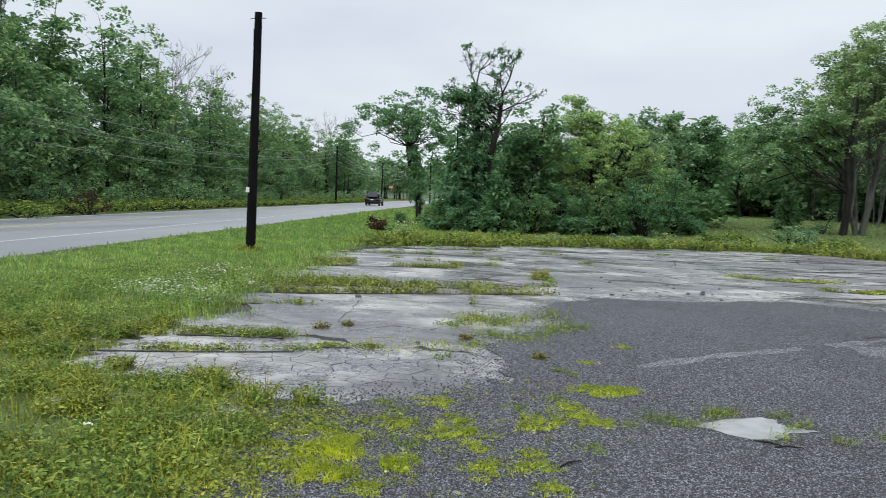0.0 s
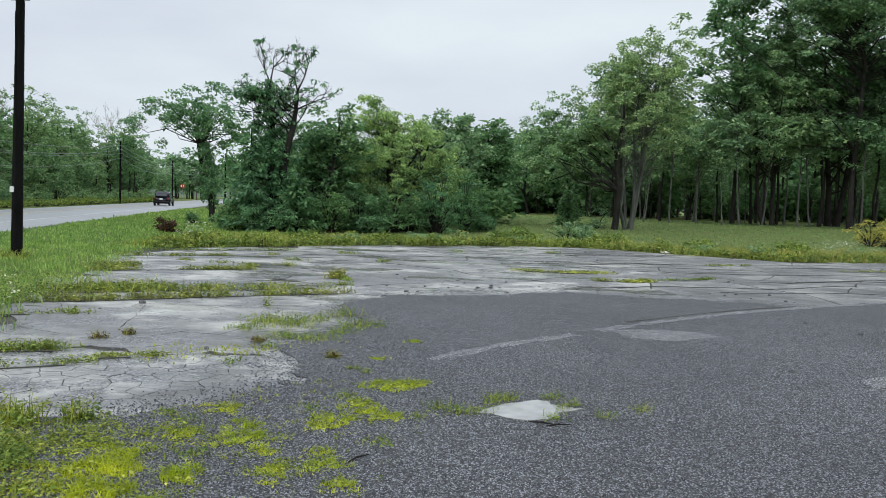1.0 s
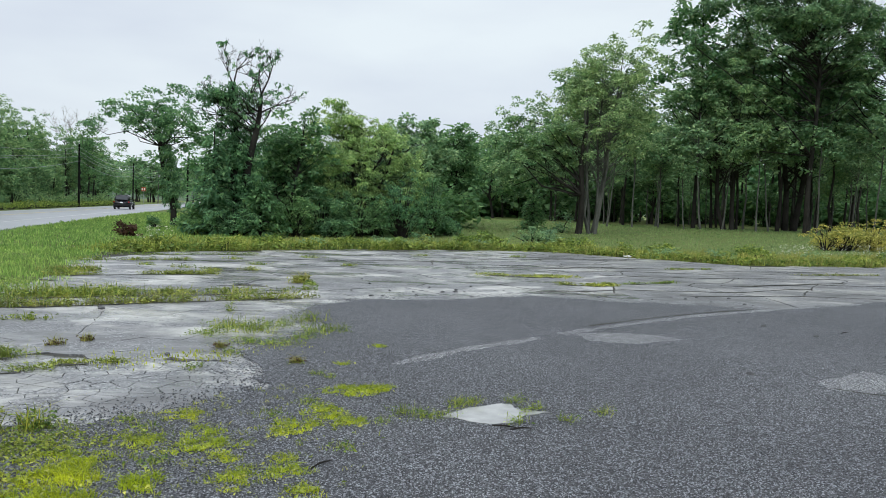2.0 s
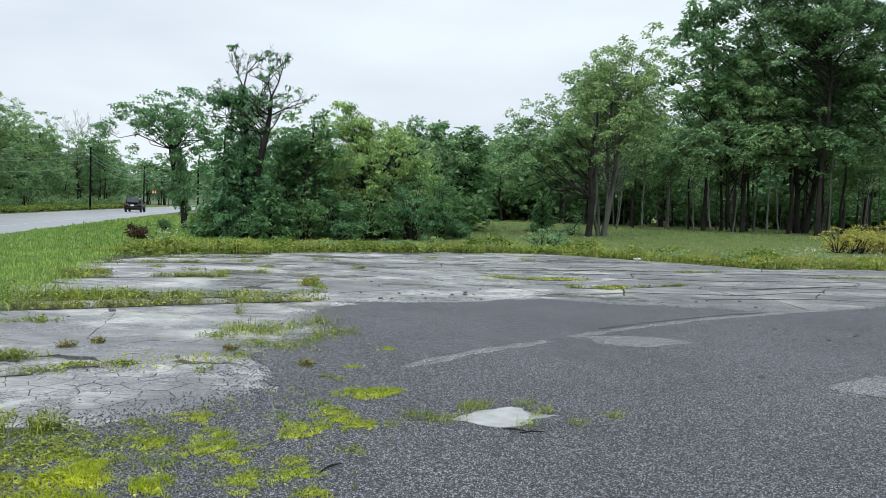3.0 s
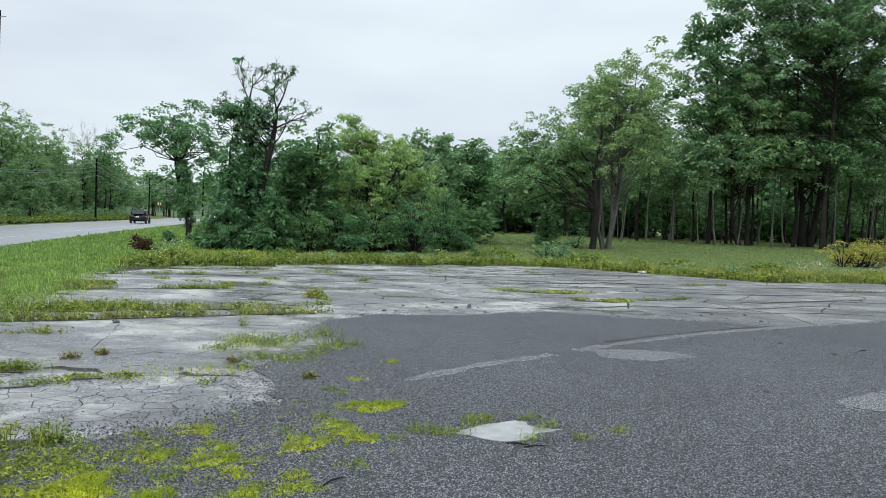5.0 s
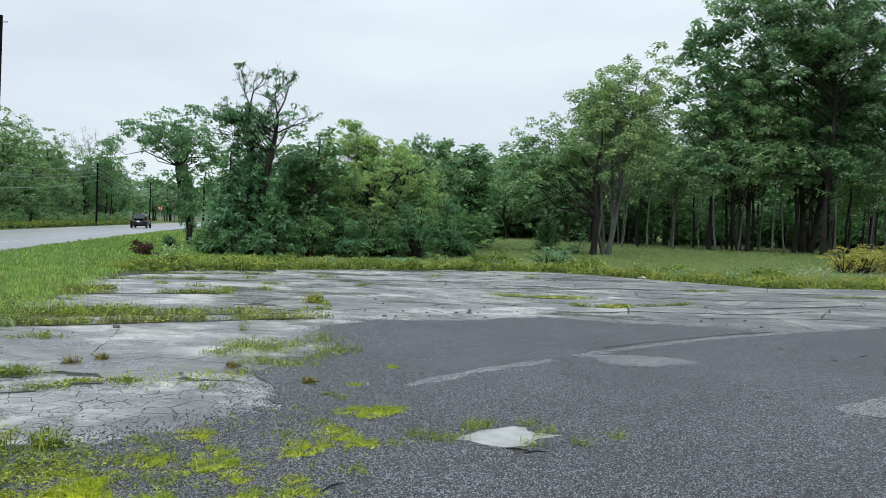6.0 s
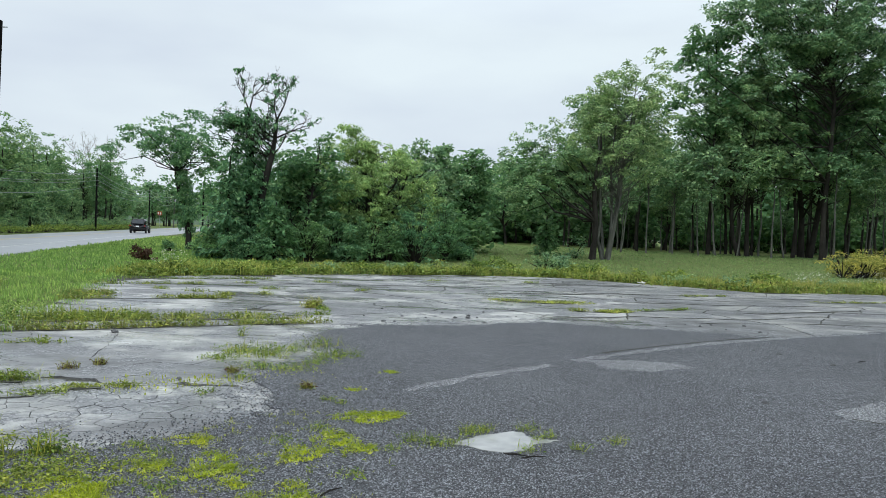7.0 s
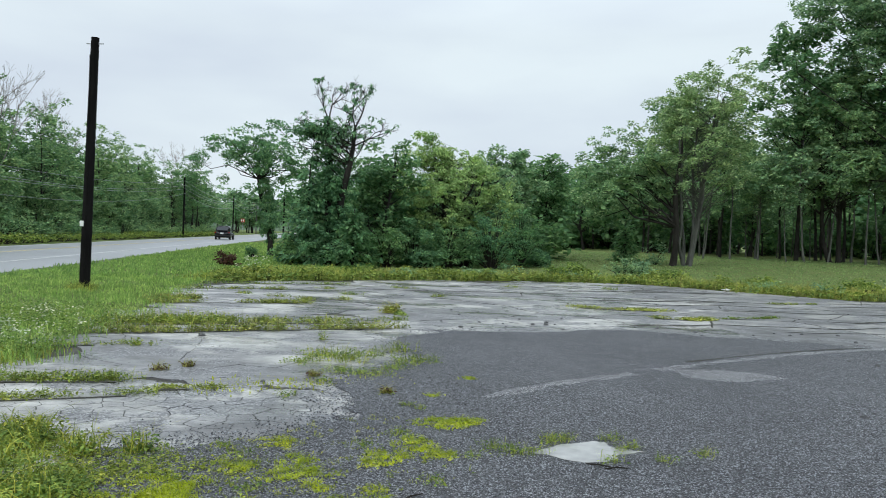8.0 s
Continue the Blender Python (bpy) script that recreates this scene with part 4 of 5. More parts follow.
# ---- belt of trees behind the field and the thicket ----
belt = [broadleaf(90 + k, "distant_tree", (-17 + 27 * k, 96 + 4 * k, 0.3), "dark distant broadleaf tree behind the field", 10.5, 0.2, (0, 0, 5.6), (3.2, 3.2, 4.9), 54, 1.1, 12, 0.72, (LEAF_DARK, LEAF_FOREST)[k], BARK_DARK, "distant trees", (0, 0), 0.4, 0.5) for k in range(2)]
for k in range(26):
    x = -24 + k * 1.9 + rng.uniform(-1, 1)
    y = rng.uniform(74, 92)
    if x < -14 and y < 80:
        y += 14
    copy_thing(belt[k % 2], turned(x, y, 0.5, rng.uniform(0.62, 0.82), rng))

# ---- forest across the road ----
FOREST = []
for k in range(3):
    h = (13.0, 14.2, 12.0)[k]
    FOREST.append(broadleaf(100 + k, "roadside_tree", (-32 - 6 * k, 24 + 16 * k, 0), "roadside forest tree with loose green foliage and thin trunk", h, 0.15, (0, 0, h * 0.58), (2.5, 2.5, h * 0.42), 80, 0.75, 58, 0.31, (LEAF_ROADSIDE, LEAF_DARK, LEAF_ROADSIDE)[k], BARK_DARK, "roadside forest", (0.3, 0), 0.25, 0.7, None, 1, 0.5, -0.95))
YOUNG = broadleaf(104, "young_tree", (-29, 27, 0), "young roadside tree leafy down to the ground", 6.2, 0.1, (0, 0, 3.2), (2.0, 2.0, 3.0), 62, 0.66, 78, 0.25, LEAF_ROADSIDE, BARK_DARK, "young roadside trees", (0.2, 0), 0.3, 0.6, None, 1, 0.4, -0.95)
HEDGE = shrub(105, "roadside_shrub", (-27, 22, 0), "leafy roadside shrub between road and forest", 1.5, 2.0, 40, 0.5, 100, 0.17, LEAF_ROADSIDE, "roadside shrubs")
VERGE = shrub(106, "verge_weeds", (-26, 26, 0), "low tangled green weeds beside the road", 1.3, 0.8, 26, 0.35, 150, 0.13, LEAF_SHRUB, "verge weeds", "weeds")


def beyond(y, off):
    """A place that far behind the road's other edge."""
    return ROAD_FAR + ROAD_SLOPE * y - off * 1.03


for k in range(60):
    y = 16 + k * 1.9 + rng.uniform(-0.5, 0.5)
    copy_thing(VERGE, turned(beyond(y, 1.9 + rng.uniform(-0.3, 0.4)), y, 0, rng.uniform(0.7, 1.2), rng))
for k in range(44):
    y = 14 + k * 2.8 + rng.uniform(-1, 1)
    copy_thing(HEDGE, turned(beyond(y, 3.6 + rng.uniform(-0.6, 0.8)), y, 0, rng.uniform(0.6, 1.2), rng))
for k in range(34):
    y = 14 + k * 2.7 + rng.uniform(-1.2, 1.2)
    copy_thing(YOUNG, turned(beyond(y, 5.8 + rng.uniform(-0.9, 1.6)), y, 0, rng.uniform(0.7, 1.2) * (1.1 if y < 45 else 0.9), rng))
for k in range(84):
    y = 13 + k * 1.7 + rng.uniform(-1, 1)
    fade = 1.0 if y < 55 else 0.92 if y < 95 else 0.86
    copy_thing(FOREST[k % 3] if y < 128 else belt[k % 2], turned(beyond(y, (8.0, 11.5, 15.5)[k % 3] + rng.uniform(-1.5, 1.5)), y, 0, fade * rng.uniform(0.82, 1.08), rng))
# rows of the same dark-coloured undergrowth added to fill gaps behind the forest
deep = random.Random(77)
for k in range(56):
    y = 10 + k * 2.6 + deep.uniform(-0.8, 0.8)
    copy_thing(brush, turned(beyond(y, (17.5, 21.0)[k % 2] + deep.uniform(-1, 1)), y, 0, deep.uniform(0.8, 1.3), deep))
for x, y, s in ((-51.5, 126, 0.98), (-48.8, 118, 0.92), (-55.5, 134, 1.0), (-47.0, 112, 0.85), (-60, 150, 0.9)):
    copy_thing(FOREST[1], turned(x - 3.5, y, 0, s * 0.95, rng))
for k in range(20):
    y = 150 + k * 7
    copy_thing(belt[k % 2], turned(beyond(y, rng.uniform(5, 14)), y, 0, rng.uniform(0.75, 1.05), rng))
for k in range(46):
    x = -165 + k * 3.9
    copy_thing(belt[k % 2], turned(x, rng.uniform(215, 250), 0, rng.uniform(1.0, 1.4), rng))

DEAD = [(-41.7, 57.6, 14.6), (-45.2, 60.8, 14.2), (-45.8, 70.4, 13.6), (-48.1, 73.0, 13.9), (-62.0, 134.4, 17.0), (-60.6, 131.8, 16.0), (-42.9, 37.8, 17.0)]
for k, (x, y, h) in enumerate(DEAD):
    bare_tree(120 + k, "dead_tree", (x, y, 0), "pale leafless dead tree standing above the forest", h, 0.36, BARK_DEAD, "dead trees")


def far_hill():
    gx = np.linspace(-600, 500, 120)
    rows = []
    for d, up in ((420, 0.0), (450, 0.5), (500, 1.0), (560, 0.9)):
        for x in gx:
            n = noise.noise(Vector((x * 0.006, d * 0.01, 5))) * 5 + noise.noise(Vector((x * 0.06, d * 0.05, 9))) * 2.5
            rows.append((x, d, up * (16 + n) - 0.5))
    m = len(gx)
    f = [[i * m + j, i * m + j + 1, (i + 1) * m + j + 1, (i + 1) * m + j] for i in range(3) for j in range(m - 1)]
    n = Nodes("far_woods")
    g = n.noise(0.35, 6, 0.7)
    n.set(Base_Color=n.ramp(g, (0.3, (0.05, 0.085, 0.05)), (0.7, (0.11, 0.16, 0.09))), Roughness=1.0).bump(g, 1.0, 2.0)
    return tagged(solid("backdrop_hill", rows, f, n.mat, smooth=True), "distant wooded hill closing the view", "hill", "", "structure")


far_hill()

# ---- grass ----
rng = np.random.default_rng(200)


def in_verge(x, y):
    return ~inside(LOT, x, y) & ~on_road(x, y, 0.1)


def lawn(name, label, count, x0, x1, y0, y1, h0, h1, width, material, keep=None, power=1.0, ragged=0.25):
    """Blades strewn over the open ground of a rectangle, denser towards its near side."""
    y = y0 + (y1 - y0) * rng.random(count) ** power
    x = rng.uniform(x0, x1, count)
    shift = rng.normal(size=(2, count)) * ragged
    ok = in_verge(x + shift[0], y + shift[1])
    if keep is not None:
        ok &= keep(x, y)
    x, y = x[ok], y[ok]
    lush = np.array([0.75 + 0.7 * noise.noise(Vector((a * 0.9, b * 0.9, 1))) for a, b in zip(x, y)]).clip(0.35, 1.5)
    v, q, t = blades(rng, np.column_stack([x, y]), rise(x, y) + 0.01, h0, h1, width)
    v = v.reshape(-1, 5, 3)
    v[:, :, 2] = v[:, :1, 2] + (v[:, :, 2] - v[:, :1, 2]) * lush[:, None]
    return grass_stuff(name, label, v.reshape(-1, 3), q, t, material)


lawn("grass", "lush green grass beside the old pavement", 17000, -9, -2.2, 2.4, 9, 0.04, 0.15, 0.009, GRASS_LAWN, None, 1.0, 0.12)
lawn("grass", "green grass along the old pavement's side", 16000, -10, -2.2, -6, 2.6, 0.06, 0.2, 0.016, GRASS_LAWN, None, 1.0, 0.12)
lawn("grass", "lush green grass on the road verge", 70000, -20, -5, 7, 22, 0.07, 0.20, 0.016, GRASS_VERGE, lambda x, y: x > ROAD_NEAR + ROAD_SLOPE * y, 1.0)
lawn("grass", "green verge grass towards the thicket", 50000, -24, -7, 20, 46, 0.08, 0.22, 0.03, GRASS_VERGE, lambda x, y: x > ROAD_NEAR + ROAD_SLOPE * y)
lawn("grass", "green verge grass running on beside the road", 26000, -30, -9, 44, 78, 0.10, 0.24, 0.06, GRASS_VERGE, lambda x, y: x > ROAD_NEAR + ROAD_SLOPE * y)
lawn("weeds", "yellowish tall weeds along the lot's far edge", 26000, -10, 20, 21, 34, 0.10, 0.42, 0.022, GRASS_WEED, lambda x, y: inside([(a, b - 2.6) for a, b in LOT], x, y - 2.6 * 2) | (y < 30.5))
lawn("field_grass", "short green field grass before the woods", 42000, -9, 44, 28, 62, 0.05, 0.13, 0.045, GRASS_FIELD)


# ---- weeds on the pavement ----
def patch_points(count, cx, cy, rx, ry, turn=0.0, power=0.6):
    a = rng.random(count) * 2 * math.pi
    r = rng.random(count) ** power
    wob = 1 + 0.3 * np.sin(3 * a + rng.random() * 6) + 0.2 * np.sin(5 * a + rng.random() * 6)
    x, y = np.cos(a) * r * rx * wob, np.sin(a) * r * ry * wob
    c, s = math.cos(turn), math.sin(turn)
    return np.column_stack([cx + x * c - y * s, cy + x * s + y * c])


def gappy(p, scale=11.0, least=-0.12):
    """Only the points where a patchy growth is thick."""
    return p[np.array([noise.noise(Vector((a * scale, b * scale, 2))) > least for a, b in p])]


def strip_points(count, line, width, ragged=0.35):
    line = np.array(line)
    seg = np.linalg.norm(np.diff(line, axis=0), axis=1)
    s = rng.random(count) * seg.sum()
    k = np.searchsorted(np.cumsum(seg), s).clip(0, len(seg) - 1)
    u = (s - np.concatenate([[0], np.cumsum(seg)])[k]) / seg[k]
    p = line[k] + (line[k + 1] - line[k]) * u[:, None]
    dens = np.array([noise.noise(Vector((a * 1.7, b * 1.7, 4))) for a, b in p])
    p = p + rng.normal(size=(count, 2)) * width * (0.25 + 0.25 * (dens[:, None] + 1))
    return p[dens > -ragged + rng.normal(size=count) * 0.15]


def weed_leaves(p, h, leaf):
    """Small broad leaves scattered up the height of a weed patch."""
    n = len(p)
    at = np.column_stack([p, 0.01 + rng.random(n) ** 1.3 * h])
    way = rng.normal(size=(n, 3)) * (1, 1, 0.4)
    up = rng.normal(size=(n, 3)) * 0.4 + np.array([[0, 0, 1.0]])
    s = leaf * rng.uniform(0.5, 1.4, n)
    return leaf_quads(at, way, up, s, s * 0.5)


def weed_patch(name, label, p, h0, h1, width, material, leafy=0.5, leaf=0.05, leaf_mat=None, category="weeds", stuff=True):
    """Blades and leaves on one patch of ground."""
    thing = tagged(new(name), label, category, "weeds in the cracks" if not stuff else "", "stuff" if stuff else "")
    base = np.append(p.mean(0), 0.0)
    v, q, t = blades(rng, p, 0.005, h0, h1, width, 1.1)
    ob = solid("blade_tuft", v - base, q.tolist() + t.tolist(), material, thing)
    tagged(ob, "", "", "", "stuff")
    k = int(len(p) * leafy)
    if k > 3:
        v, q = weed_leaves(p[rng.integers(0, len(p), k)] + rng.normal(size=(k, 2)) * 0.03, h1 * 0.38, leaf)
        tagged(solid("leaf_tuft", v - base, q.tolist(), leaf_mat or material, thing), "", "", "", "stuff")
    thing.location = base
    return thing


STRIPS = [
    ([(-5.5, 6.0), (-4.6, 6.35), (-3.4, 6.95)], 0.10, 1500, 0.04, 0.13),
    ([(-5.1, 7.1), (-4.5, 7.3), (-3.8, 7.5)], 0.13, 1600, 0.05, 0.18),
    ([(-3.5, 7.15), (-2.9, 7.35)], 0.06, 500, 0.02, 0.07),
    ([(-6.2, 10.5), (-5.2, 10.95), (-4.1, 11.65), (-2.9, 12.3), (-1.9, 12.8)], 0.15, 2600, 0.06, 0.24),
    ([(-6.6, 11.6), (-5.6, 12.0), (-4.9, 12.4)], 0.34, 2400, 0.06, 0.30),
    ([(-5.0, 12.4), (-3.6, 12.9), (-2.4, 13.5)], 0.24, 1600, 0.05, 0.22),
    ([(-7.4, 14.9), (-6.2, 15.6), (-4.5, 16.3)], 0.14, 1800, 0.05, 0.18),
    ([(-7.9, 15.6), (-7.0, 16.2)], 0.28, 1400, 0.06, 0.22),
    ([(-4.9, 17.0), (-3.9, 17.6)], 0.12, 700, 0.05, 0.16),
    ([(-8.6, 18.6), (-7.2, 19.2), (-6.0, 19.8)], 0.10, 900, 0.05, 0.16),
    ([(-8.8, 20.6), (-7.0, 21.4), (-5.0, 22.6)], 0.08, 800, 0.05, 0.14),
    ([(1.4, 18.4), (2.4, 18.2), (3.4, 18.4)], 0.30, 1500, 0.02, 0.08),
    ([(2.9, 16.5), (3.6, 16.4), (4.1, 16.7)], 0.16, 1300, 0.03, 0.12),
    ([(4.4, 17.0), (5.8, 17.8)], 0.12, 500, 0.02, 0.08),
    ([(7.0, 22.0), (8.4, 22.6)], 0.10, 400, 0.03, 0.10),
    ([(-2.6, 15.0), (-2.4, 15.4)], 0.10, 500, 0.08, 0.34),
    ([(-2.5, 15.6), (-2.2, 14.6)], 0.10, 260, 0.03, 0.10),
    ([(10.5, 21.5), (13.5, 22.5)], 0.12, 500, 0.02, 0.08),
    ([(-6.0, 9.3), (-5.2, 9.6)], 0.07, 300, 0.03, 0.09),
]
for k, (line, w, n, h0, h1) in enumerate(STRIPS):
    # dark strip before the weeds: soil, with the shade at their foot painted in
    band("soil_ridge", [(a + 0.05, b - 0.6 * w - 0.05) for a, b in line], max(0.05, w * 0.45), 0.010, CRACK, pavement, "dark strip of joint soil, also painting the shade under weeds", 50 + k)
    weed_patch("weed_strip", "yellow-green weeds and grass rooted in a pavement crack", strip_points(int(n * 0.5), line, w, 0.2), h0 * 0.4, h1 * 1.0, 0.006 if line[0][1] < 10 else 0.010, (GRASS_WEED, GRASS_DRY)[k % 4 == 3], 2.4, 0.034 if line[0][1] < 10 else 0.05, LEAF_SHRUB if k % 3 == 1 else GRASS_WEED)

MID_WEEDS = [(-2.4, 9.5, 0.3, 0.22), (-2.05, 9.35, 0.28, 0.3), (-1.85, 9.75, 0.2, 0.2), (-1.57, 10.2, 0.2, 0.28), (-1.25, 9.4, 0.28, 0.2), (-1.6, 8.5, 0.22, 0.14), (-2.0, 8.5, 0.2, 0.14), (-2.02, 7.9, 0.12, 0.1), (-2.6, 9.0, 0.22, 0.12), (-2.8, 10.9, 0.05, 0.35), (-1.4, 8.9, 0.2, 0.12), (-2.17, 7.15, 0.08, 0.1), (-1.27, 7.5, 0.06, 0.06)]
for x, y, r, h in MID_WEEDS:
    weed_patch("weed_clump", "wispy green weed clump growing from cracked asphalt", patch_points(max(30, int(2000 * r * r)), x, y, r * 1.2, r * 1.2, 0.0, 0.8), h * 0.2, h, 0.006, GRASS_WEED, 2.2, 0.032, LEAF_SHRUB, "weed", False)

MOSSY = [(-1.99, 4.23, 0.17), (-2.26, 4.58, 0.13), (-2.31, 4.23, 0.1), (-2.0, 4.53, 0.12), (-1.38, 4.88, 0.2), (-1.56, 4.16, 0.11), (-1.74, 5.53, 0.13), (-1.82, 4.9, 0.14), (-1.05, 4.33, 0.11), (-0.79, 4.43, 0.12), (-0.87, 5.38, 0.14), (-0.75, 5.8, 0.13), (-0.54, 6.43, 0.17), (-0.7, 6.4, 0.12), (-0.4, 6.5, 0.12), (-0.53, 5.5, 0.12), (-0.68, 5.6, 0.09), (-0.8, 7.48, 0.06), (-0.54, 8.48, 0.08), (-1.9, 3.85, 0.15), (-1.6, 3.8, 0.13), (-2.2, 3.9, 0.13), (-1.0, 4.15, 0.08), (-0.64, 4.1, 0.1), (-0.85, 4.65, 0.07), (-1.5, 5.15, 0.1), (-1.2, 4.6, 0.08), (-2.5, 3.6, 0.12), (-0.95, 5.2, 0.1)]
for k, (x, y, r) in enumerate(MOSSY):
    h = 0.09 if k in (0, 5, 19) else 0.05
    weed_patch("grass_tuft", "low bright yellow-green grass tuft on wet asphalt", gappy(patch_points(int(90000 * r * r), x, y, r * 1.15, r * 1.15)), 0.015, h * 1.15, 0.005, GRASS_MOSS, 0.15, 0.03, GRASS_WEED, "grass", False)

SPRIGS = [(0.0, 5.68, 0.14), (-0.15, 5.75, 0.1), (0.42, 6.16, 0.07), (0.92, 6.0, 0.05), (0.16, 5.72, 0.1), (0.31, 6.1, 0.1), (0.28, 6.0, 0.08), (0.76, 6.22, 0.09), (0.71, 5.6, 0.07), (0.80, 5.9, 0.06), (1.1, 5.68, 0.07), (1.43, 5.93, 0.07), (-0.9, 6.0, 0.1), (-1.9, 5.2, 0.12), (-1.6, 4.5, 0.12), (-0.5, 4.9, 0.08), (-1.1, 5.6, 0.1), (-0.3, 5.5, 0.06), (-2.6, 5.0, 0.14), (-2.9, 4.6, 0.16), (-2.4, 4.95, 0.13), (-3.1, 5.1, 0.14), (-2.1, 5.35, 0.1), (-2.7, 4.2, 0.14), (-1.1, 3.7, 0.08), (-2.5, 5.2, 0.1), (-0.85, 6.9, 0.05), (-1.0, 7.0, 0.05)]
for x, y, r in SPRIGS:
    weed_patch("weed_sprig", "sparse green weed sprigs on gravelly asphalt", patch_points(int(40 + 3200 * r * r), x, y, r * 1.2, r * 1.2, 0.0, 0.9), 0.02, 0.13 if x > -0.2 else 0.09, 0.005, GRASS_WEED, 0.9, 0.026, LEAF_SHRUB, "weed", False)
TALL = [(-2.95, 5.0, 0.12), (-2.62, 5.12, 0.08), (-3.4, 5.2, 0.15)]
for x, y, r in TALL:
    weed_patch("weed_clump", "knee-high leafy weeds at the edge of cracked asphalt", patch_points(90, x, y, r * 1.2, r * 1.2), 0.05, 0.30, 0.008, GRASS_LAWN, 2.5, 0.04, LEAF_SHRUB, "weed", False)

EDGE = [(-9, 22.2), (-7.6, 23.4), (-3.5, 26.7), (0.4, 29.0), (4.6, 30.1), (8.3, 27.2), (10.6, 25.8), (15.5, 27.1), (22, 29.6)]
weed_patch("edge_weeds", "tangled green and straw-coloured weeds along the pavement's far edge", strip_points(13000, EDGE, 0.6, 0.9), 0.06, 0.5, 0.018, GRASS_WEED, 1.6, 0.13, LEAF_SHRUB)
weed_patch("edge_weeds", "dry brownish stalks along the pavement's far edge", strip_points(4000, EDGE, 0.4, 0.3), 0.06, 0.36, 0.018, GRASS_DRY, 0.6, 0.08, LEAF_RUST)
leafy = np.random.default_rng(91)
for k in range(46):
    y = leafy.uniform(2.9, 7.6)
    x = leafy.uniform(-1.6, 0.0) - (2.5 if y < 4.6 else 3.6 if y < 5.6 else 5.4)
    r = leafy.uniform(0.12, 0.26)
    weed_patch("weed_clump", "leafy green weed clump crowding the pavement's edge", patch_points(int(150 * r / 0.2), x, y, r, r * 0.8), 0.04, leafy.uniform(0.16, 0.32), 0.007, GRASS_LAWN, 7.0, 0.034, (LEAF_SHRUB, GRASS_WEED, GRASS_LAWN)[k % 3], "weed", False)
NEAR = [(-5.2, 5.0), (-4.5, 4.75), (-3.75, 5.05), (-3.15, 4.45), (-2.7, 3.6), (-2.5, 2.6)]
weed_patch("verge_weeds", "lush knee-high weeds spilling over the pavement's edge", strip_points(1900, NEAR, 0.40, 0.9), 0.03, 0.24, 0.008, GRASS_LAWN, 4.0, 0.034, LEAF_SHRUB)
for cx, cy, rx, ry, n in ((-3.0, 4.1, 0.45, 0.5, 1400), (-2.6, 4.6, 0.5, 0.35, 900), (-2.4, 3.7, 0.4, 0.5, 1300), (-3.4, 4.9, 0.5, 0.3, 900), (-2.1, 4.9, 0.5, 0.25, 300), (-1.5, 4.5, 0.7, 0.6, 90), (-0.8, 4.9, 0.6, 0.7, 30), (-3.3, 5.3, 0.4, 0.2, 300)):
    weed_patch("ground_cover", "low creeping green weeds over gritty asphalt", patch_points(n, cx, cy, rx, ry), 0.01, 0.07, 0.006, GRASS_WEED, 1.6, 0.03, GRASS_LAWN)

for x, y, r in ((-3.9, 8.1, 0.09), (-1.26, 7.5, 0.05), (-3.7, 8.35, 0.06), (-2.2, 8.2, 0.05)):
    weed_patch("weed_sprig", "small reddish-brown weed sprig in a pavement crack", patch_points(90, x, y, r, r), 0.03, 0.13, 0.008, GRASS_DRY, 1.0, 0.03, LEAF_RUST, "weed", False)
for x, y, r in ((-5.0, 9.7, 0.12), (-2.2, 13.9, 0.1), (-5.6, 17.6, 0.14), (-4.2, 19.0, 0.14), (-6.6, 18.0, 0.1), (-2.0, 19.5, 0.1), (-3.4, 22.0, 0.16), (-5.2, 20.6, 0.12), (-0.2, 24.5, 0.14), (3.0, 25.5, 0.14)):
    weed_patch("weed_clump", "small green weed tuft in a crack of the lot", patch_points(int(50 + 1500 * r * r), x, y, r * 2.2, r), 0.02, 0.14, 0.012, GRASS_WEED, 1.2, 0.05, LEAF_SHRUB, "weed", False)

# crumbs of moss and seedlings strewn over the near asphalt
cx, cy = rng.normal(-1.75, 0.85, 420), rng.uniform(3.3, 6.6, 420)
ok = inside(CHIPS, cx, cy) & (cx + 0.28 * cy < 0.9) & (cx > -3.0)
crumbs = np.column_stack([cx, cy])[ok]
p = np.repeat(crumbs, 16, 0) + rng.normal(size=(16 * len(crumbs), 2)) * np.repeat(rng.uniform(0.012, 0.04, len(crumbs)), 16)[:, None]
grass_stuff("moss_crumbs", "small crumbs of yellow-green moss and grass on asphalt", *blades(rng, p, 0.012, 0.01, 0.045, 0.006, 1.0), GRASS_WEED, "weeds")

# crumbs of seedlings strewn along the old pavement
q = strip_points(700, [(-3.0, 7.4), (-2.0, 7.9), (-1.4, 8.4)], 0.35, 0.2)
grass_stuff("seedlings", "tiny yellow seedlings scattered on damp pavement", *blades(rng, q, 0.005, 0.01, 0.05, 0.012), GRASS_MOSS, "weeds")

